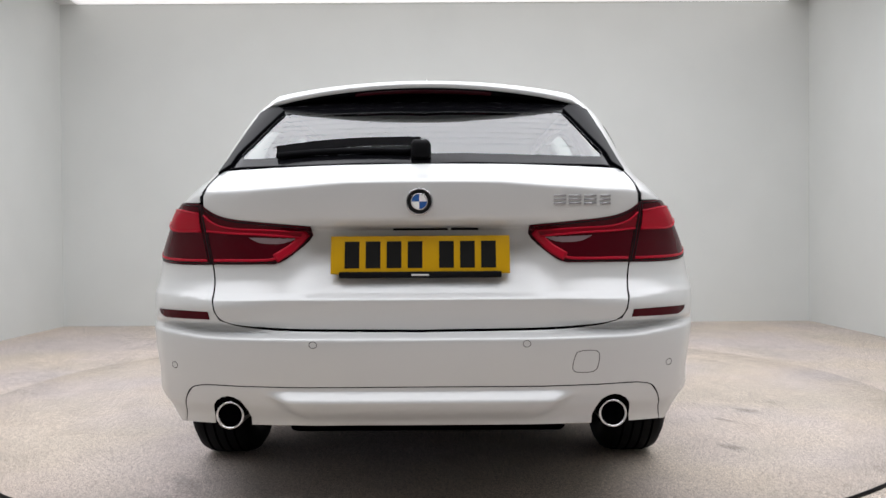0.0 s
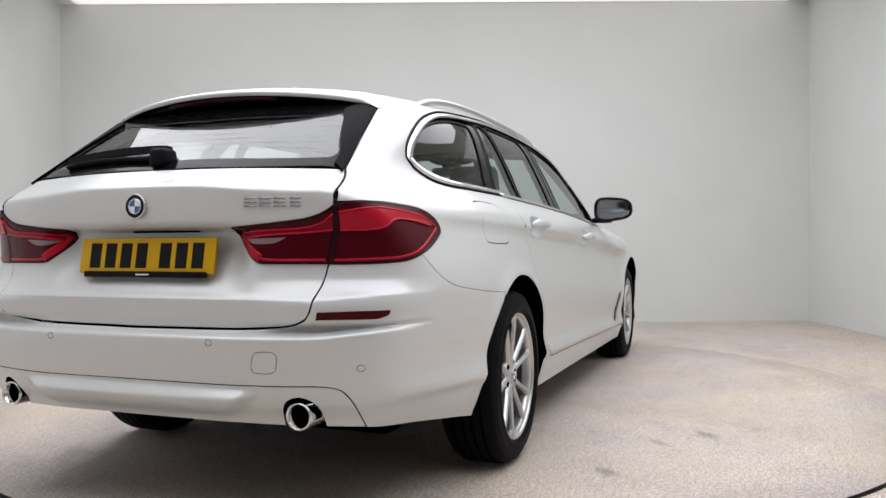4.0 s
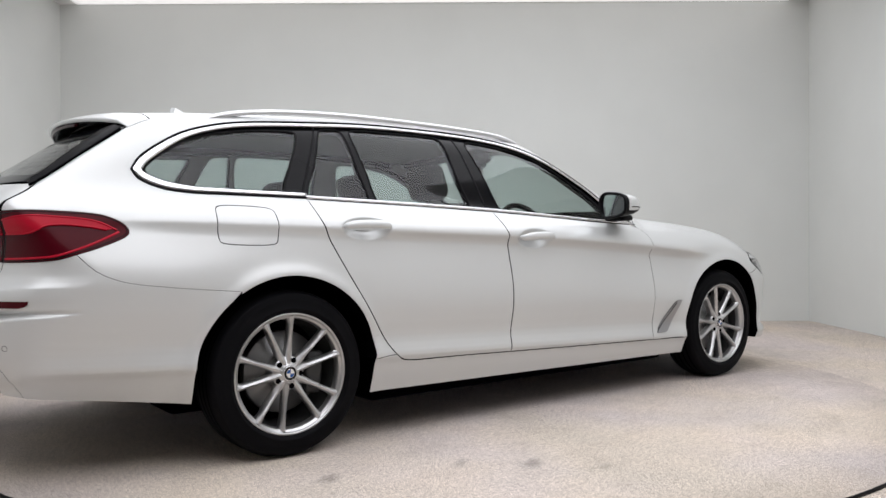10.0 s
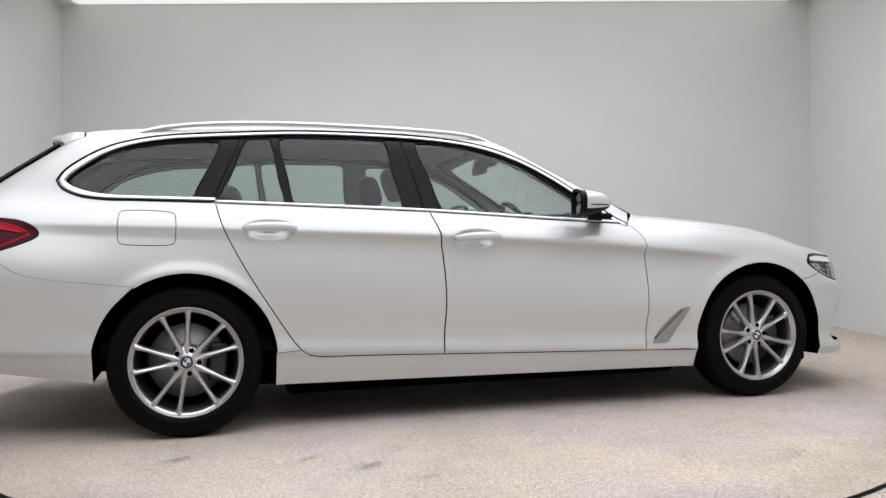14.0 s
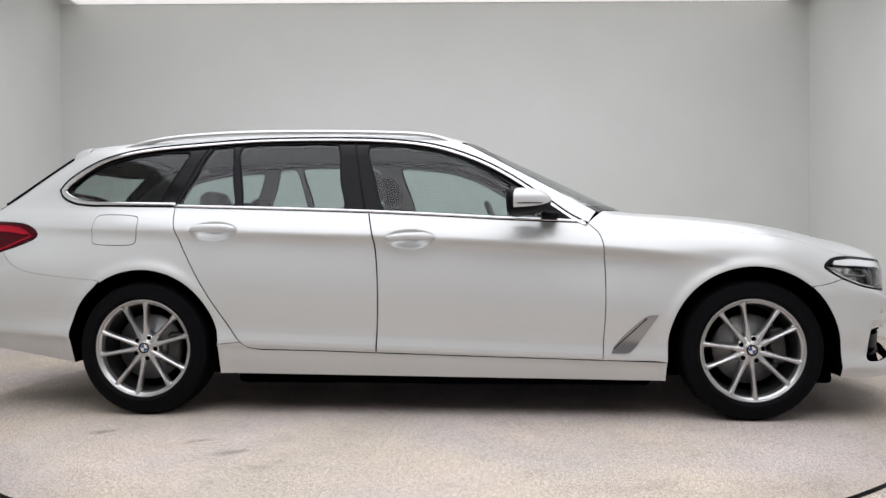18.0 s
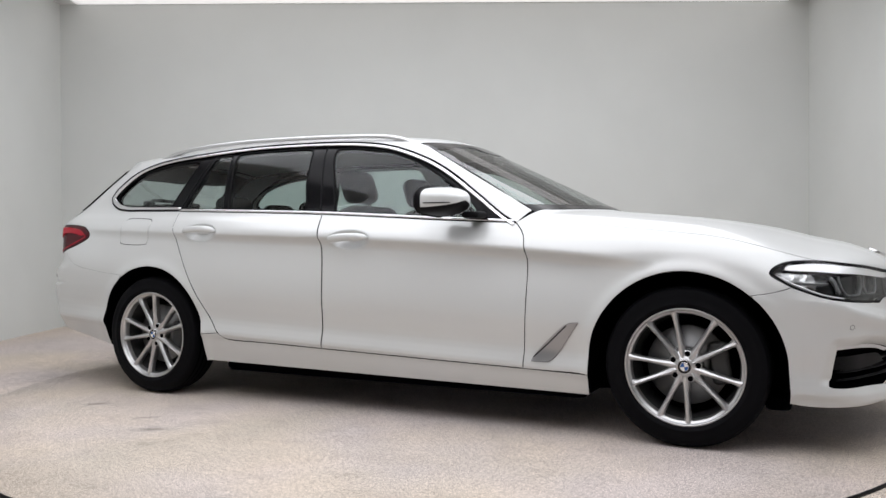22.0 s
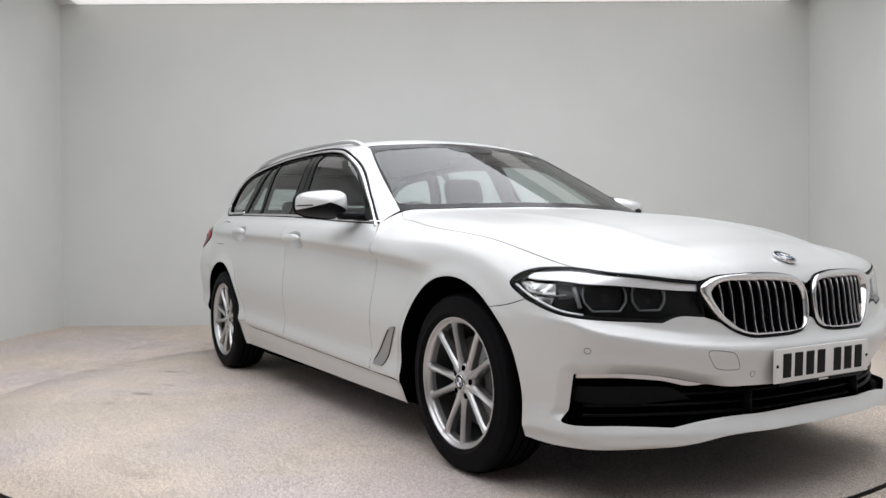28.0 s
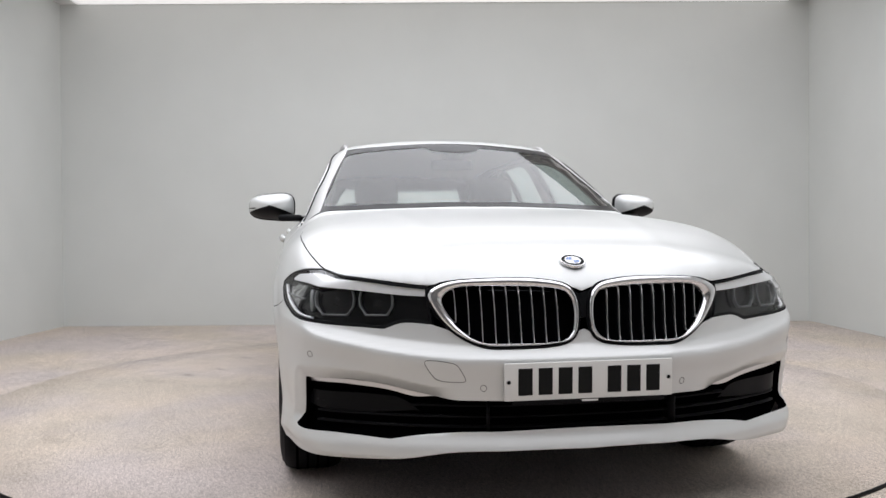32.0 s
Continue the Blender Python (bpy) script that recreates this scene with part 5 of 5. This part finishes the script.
both(side_mirror)


# ---- wheels ----
def wheel_parts(w):
    V, F = lathe([(0.225, -0.10), (0.235, -0.112), (0.27, -0.118), (0.30, -0.113), (0.322, -0.098), (0.332, -0.078), (0.336, -0.05), (0.3365, 0.0), (0.336, 0.05), (0.332, 0.078), (0.322, 0.098), (0.318, 0.1005), (0.314, 0.1000), (0.300, 0.111), (0.296, 0.110), (0.28, 0.115), (0.266, 0.115), (0.263, 0.117), (0.260, 0.115), (0.252, 0.111), (0.245, 0.103)], 96)
    tyre = mesh_object("tyre", V, F, RUBBER, w, label="black tyre")
    # raised black bands stand for the shade in the tread grooves
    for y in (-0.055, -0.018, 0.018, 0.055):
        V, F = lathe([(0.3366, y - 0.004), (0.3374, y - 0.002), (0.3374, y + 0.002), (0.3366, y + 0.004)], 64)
        mesh_object("groove_shade", V, F, SHADEBLACK, tyre)
    V, F = lathe([(0.246, 0.092), (0.2465, 0.101), (0.2445, 0.1045), (0.241, 0.1055), (0.2375, 0.104), (0.235, 0.098), (0.2335, 0.094), (0.2265, 0.092), (0.2235, 0.088), (0.221, 0.075), (0.219, 0.060)], 96)
    rim = mesh_object("rim", V, F, ALLOY, w, label="silver alloy rim")
    # inner barrel coloured darker than the rim, for the shade behind the spokes
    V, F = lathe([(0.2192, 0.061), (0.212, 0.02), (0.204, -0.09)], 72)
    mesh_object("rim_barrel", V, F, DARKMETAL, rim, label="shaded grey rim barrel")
    for k in range(10):
        # five pairs of slim ridged spokes, each pair opening from the hub to the rim
        e = 1 if k % 2 else -1
        R = np.array([0.034, 0.055, 0.075, 0.10, 0.13, 0.16, 0.19, 0.213, 0.226, 0.231])
        mid = e * np.interp(R, [0.034, 0.075, 0.231], [0.0085, 0.0185, 0.0590])
        wd = np.interp(R, [0.034, 0.055, 0.075, 0.10, 0.15, 0.20, 0.22, 0.231], [0.0090, 0.0165, 0.0160, 0.0132, 0.0112, 0.0122, 0.0150, 0.0225])
        yo = np.interp(R, [0.034, 0.07, 0.12, 0.19, 0.231], [0.082, 0.082, 0.087, 0.094, 0.0955])
        S = []
        for r, h, y, c in zip(R, wd, yo, mid):
            r = math.sqrt(r * r - c * c)
            S += [(r, y - 0.040, c - h * 0.85), (r, y - 0.012, c - h), (r, y - 0.003, c - h * 0.62), (r, y + 0.002, c + e * h * 0.10), (r, y - 0.003, c + h * 0.62), (r, y - 0.012, c + h), (r, y - 0.040, c + h * 0.85)]
        n = len(R)
        F = [(i * 7 + j, i * 7 + (j + 1) % 7, (i + 1) * 7 + (j + 1) % 7, (i + 1) * 7 + j) for i in range(n - 1) for j in range(7)] + [tuple(range(7))[::-1], tuple(range(7 * n - 7, 7 * n))]
        ob = mesh_object("spoke", S, F, ALLOY, w, smooth=False)
        ob.matrix_basis = pose(0, 0, 0, 0, 72 * (k // 2), 0)
    V, F = lathe([(0.0001, 0.086), (0.032, 0.086), (0.036, 0.083), (0.040, 0.079), (0.066, 0.075), (0.071, 0.066), (0.071, 0.02)], 40)
    mesh_object("hub", V, F, ALLOY, w, label="silver hub")
    roundel(w, pose(0, 0.087, 0), 0.030, "hub_badge")
    # black discs stand for the shade in the recessed bolt holes
    for k in range(5):
        a = radians(72 * k + 36)
        V, F = lathe([(0.0001, 0.0), (0.0115, 0.0), (0.0125, -0.02)], 12)
        ob = mesh_object("bolt_hole_shade", V, F, SHADEBLACK, w)
        ob.matrix_basis = pose(0.054 * math.cos(a), 0.0785, -0.054 * math.sin(a))
    V, F = lathe([(0.07, 0.022), (0.085, 0.022), (0.09, 0.014), (0.165, 0.014), (0.168, 0.008), (0.168, -0.015)], 48)
    mesh_object("brake_disc", V, F, DISC_STEEL, w, label="grey steel brake disc")
    part("brake_caliper", box(bmesh.new(), -0.175, -0.095, 0.0, 0.045, -0.09, 0.09, 0.02), DARKMETAL, w, "dark grey brake caliper")
    # added black disc, in place of the shade behind the brake
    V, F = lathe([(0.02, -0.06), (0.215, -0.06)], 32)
    mesh_object("wheel_shade_disc", V, F, SHADEBLACK, w)


first = None
for x, turn in ((AXLE_F, 7), (AXLE_R, -5.5)):
    for s in (-1, 1):
        m = pose(x, s * 0.804, HUB, 0, 0, 0 if s > 0 else 180) @ pose(0, 0, 0, 0, turn, 0)
        if first is None:
            first = new("wheel")
            first.parent = car
            first["label"] = "silver ten-spoke alloy wheel with black tyre"
            first.matrix_basis = m
            wheel_parts(first)
        else:
            copy_thing(first, m)
        # arch liner, from the body's edge inwards
        rim_line = np.array(ARCH_F if x > 0 else ARCH_R)
        rim_line = rim_line + (rim_line - [x, HUB]) * 0.012
        P = chart_side(rim_line, s)
        V = np.stack([P - [0, s * 0.004, 0], P * [1, 0, 1] + [0, s * 0.50, 0]], 1).reshape(-1, 3)
        n_ = len(P)
        F = [(2 * i, 2 * i + 1, 2 * i + 3, 2 * i + 2) for i in range(n_ - 1)] + [tuple(range(1, 2 * n_, 2))]
        mesh_object("arch_liner", V, F, SHADEBLACK, car, smooth=False, label="black wheel arch liner")

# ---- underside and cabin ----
# boxes hung low: a black strip under the sills, less light beneath
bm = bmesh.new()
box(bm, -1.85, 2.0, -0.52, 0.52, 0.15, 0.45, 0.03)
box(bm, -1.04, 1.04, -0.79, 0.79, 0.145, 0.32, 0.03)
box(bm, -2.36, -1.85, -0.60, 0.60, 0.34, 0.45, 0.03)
part("underbody", bm, SHADEBLACK, car, "black underbody, hung low for shade")
# tray added under the tail to keep light off the floor
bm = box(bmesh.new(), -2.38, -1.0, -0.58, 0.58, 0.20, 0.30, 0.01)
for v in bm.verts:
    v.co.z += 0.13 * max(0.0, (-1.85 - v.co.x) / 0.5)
part("rear_shade_tray", bm, SHADEBLACK, car, "black tray that shades the floor under the tail")
part("spare_well", box(bmesh.new(), -2.34, -1.95, -0.60, 0.60, 0.33, 0.60, 0.05), SHADEBLACK, car, "black boot floor")
# pan set low to keep light from under the nose
part("nose_shade_pan", box(bmesh.new(), 1.0, 2.06, -0.56, 0.56, 0.165, 0.50, 0.05), SHADEBLACK, car, "black nose undertray, hung low for shade")
part("air_deflector", box(bmesh.new(), 1.79, 1.89, -0.80, -0.60, 0.165, 0.22, 0.02), SHADEBLACK, car, "black air deflector")


def cabin_sides(s):
    panel("door_trim", car, FABRIC, chart_side, outline([(-2.15, 0.80), (-1.0, 0.80)], [(-1.0, 0.80), (-1.0, 0.40)], [(-1.0, 0.40), (0.75, 0.40)], [(0.75, 0.40), (0.75, 0.93)], [(0.70, 0.935), (0.3, 0.955), (-0.35, 0.995), (-1.36, 1.035), (-1.9, 1.055)], [(-1.9, 1.055), (-2.15, 0.9), (-2.15, 0.80)]), s, out=-0.07, depth=0, gap=0, du=0.08, dv=0.06, label="black door trim")


both(cabin_sides)
head_half = outline([(0, 0.10), (0.56, 0.04)], [(0.56, 0.04), (0.575, -1.0), (0.54, -1.9)], [(0.54, -1.9), (0, -1.95)])
panel("headlining", car, LINER, chart_top, mirrored(head_half)[:, ::-1], out=-0.03, depth=0, gap=0, du=0.1, dv=0.1, label="grey roof lining")
bm = bmesh.new()
box(bm, -1.9, 0.9, -0.60, 0.60, 0.33, 0.40, 0.01)
box(bm, -1.0, 0.9, -0.78, 0.78, 0.34, 0.395, 0.01)
part("cabin_floor", bm, FABRIC, car, "black cabin floor")
part("luggage_cover", box(bmesh.new(), -2.28, -1.38, -0.62, 0.62, 0.985, 1.0, 0.005), FABRIC, car, "black luggage cover")
bm = bmesh.new()
box(bm, 0.50, 0.95, -0.72, 0.72, 0.70, 0.955, 0.06)
box(bm, 0.42, 0.60, -0.58, -0.18, 0.86, 0.985, 0.04)
box(bm, 0.47, 0.50, -0.12, 0.14, 0.93, 1.035, 0.01)
part("dashboard", bm, FABRIC, car, "black dashboard with centre screen")
bm = bmesh.new()
box(bm, -0.7, 0.55, -0.13, 0.13, 0.40, 0.66, 0.04)
part("centre_console", bm, FABRIC, car, "black centre console")
V, F = sweep([(0, 0.183 * math.cos(a), 0.183 * math.sin(a)) for a in np.linspace(0, 2 * math.pi, 33)[:-1]], ring(0.016, 0.016, 8), True, np.tile((1.0, 0, 0), (32, 1)))
sw = mesh_object("steering_wheel", V, F, BLACK, car, label="black steering wheel")
sw.matrix_basis = pose(0.30, -0.37, 0.90, 0, -24, 0)
part("wheel_boss", box(bmesh.new(), -0.02, 0.05, -0.17, 0.17, -0.045, 0.045, 0.02), BLACK, sw)
part("rear_view_mirror", box(bmesh.new(), 0.185, 0.21, -0.115, 0.115, 1.262, 1.322, 0.012), BLACK, car, "black rear-view mirror")
part("sensor_cover", box(bmesh.new(), 0.17, 0.30, -0.045, 0.045, 1.315, 1.352, 0.015), BLACK, car, "black sensor cover")


def seat(x, y, w, back, top, lean):
    st = new("seat")
    st.parent = car
    st["label"] = "black upholstered seat with head restraint"
    st.matrix_basis = pose(x, y, 0)
    part("seat_cushion", box(bmesh.new(), -0.05, 0.50, -w, w, 0.42, 0.62, 0.06), FABRIC, st)
    b = part("seat_back", box(bmesh.new(), -0.08, 0.08, -w * 0.95, w * 0.95, 0.0, back, 0.055), FABRIC, st)
    b.matrix_basis = pose(0, 0, 0.52, 0, -lean, 0)
    h = part("head_restraint", box(bmesh.new(), -0.055, 0.055, -0.135, 0.135, back + 0.03, back + 0.03 + top, 0.05), FABRIC, st)
    h.matrix_basis = pose(0, 0, 0.52, 0, -lean, 0)
    return st


for y in (-0.37, 0.37):
    seat(-0.20, y, 0.26, 0.56, 0.19, 18)
for y in (-0.42, 0.0, 0.42):
    seat(-1.08, y, 0.215, 0.50, 0.13 if y else 0.09, 20)


# ---- what moves: the turntable and the car on it, turning together ----
TURN = [(0, 89.41), (2, 79.11), (4, 68.75), (6, 58.34), (8, 47.88), (10, 37.38), (12, 26.83), (14, 16.25), (16, 5.63), (18, -5.02), (20, -15.7), (22, -26.41), (24, -37.14), (26, -47.89), (28, -58.66), (30, -69.45), (32, -80.24)]


def motions():
    walk(car, [(t, pose(0, 0, 0, 0, 0, a) @ pose(0.069, 0.030, 0)) for t, a in TURN])
    walk(turntable, [(t, pose(0, 0, 0, 0, 0, a)) for t, a in TURN])


motions()
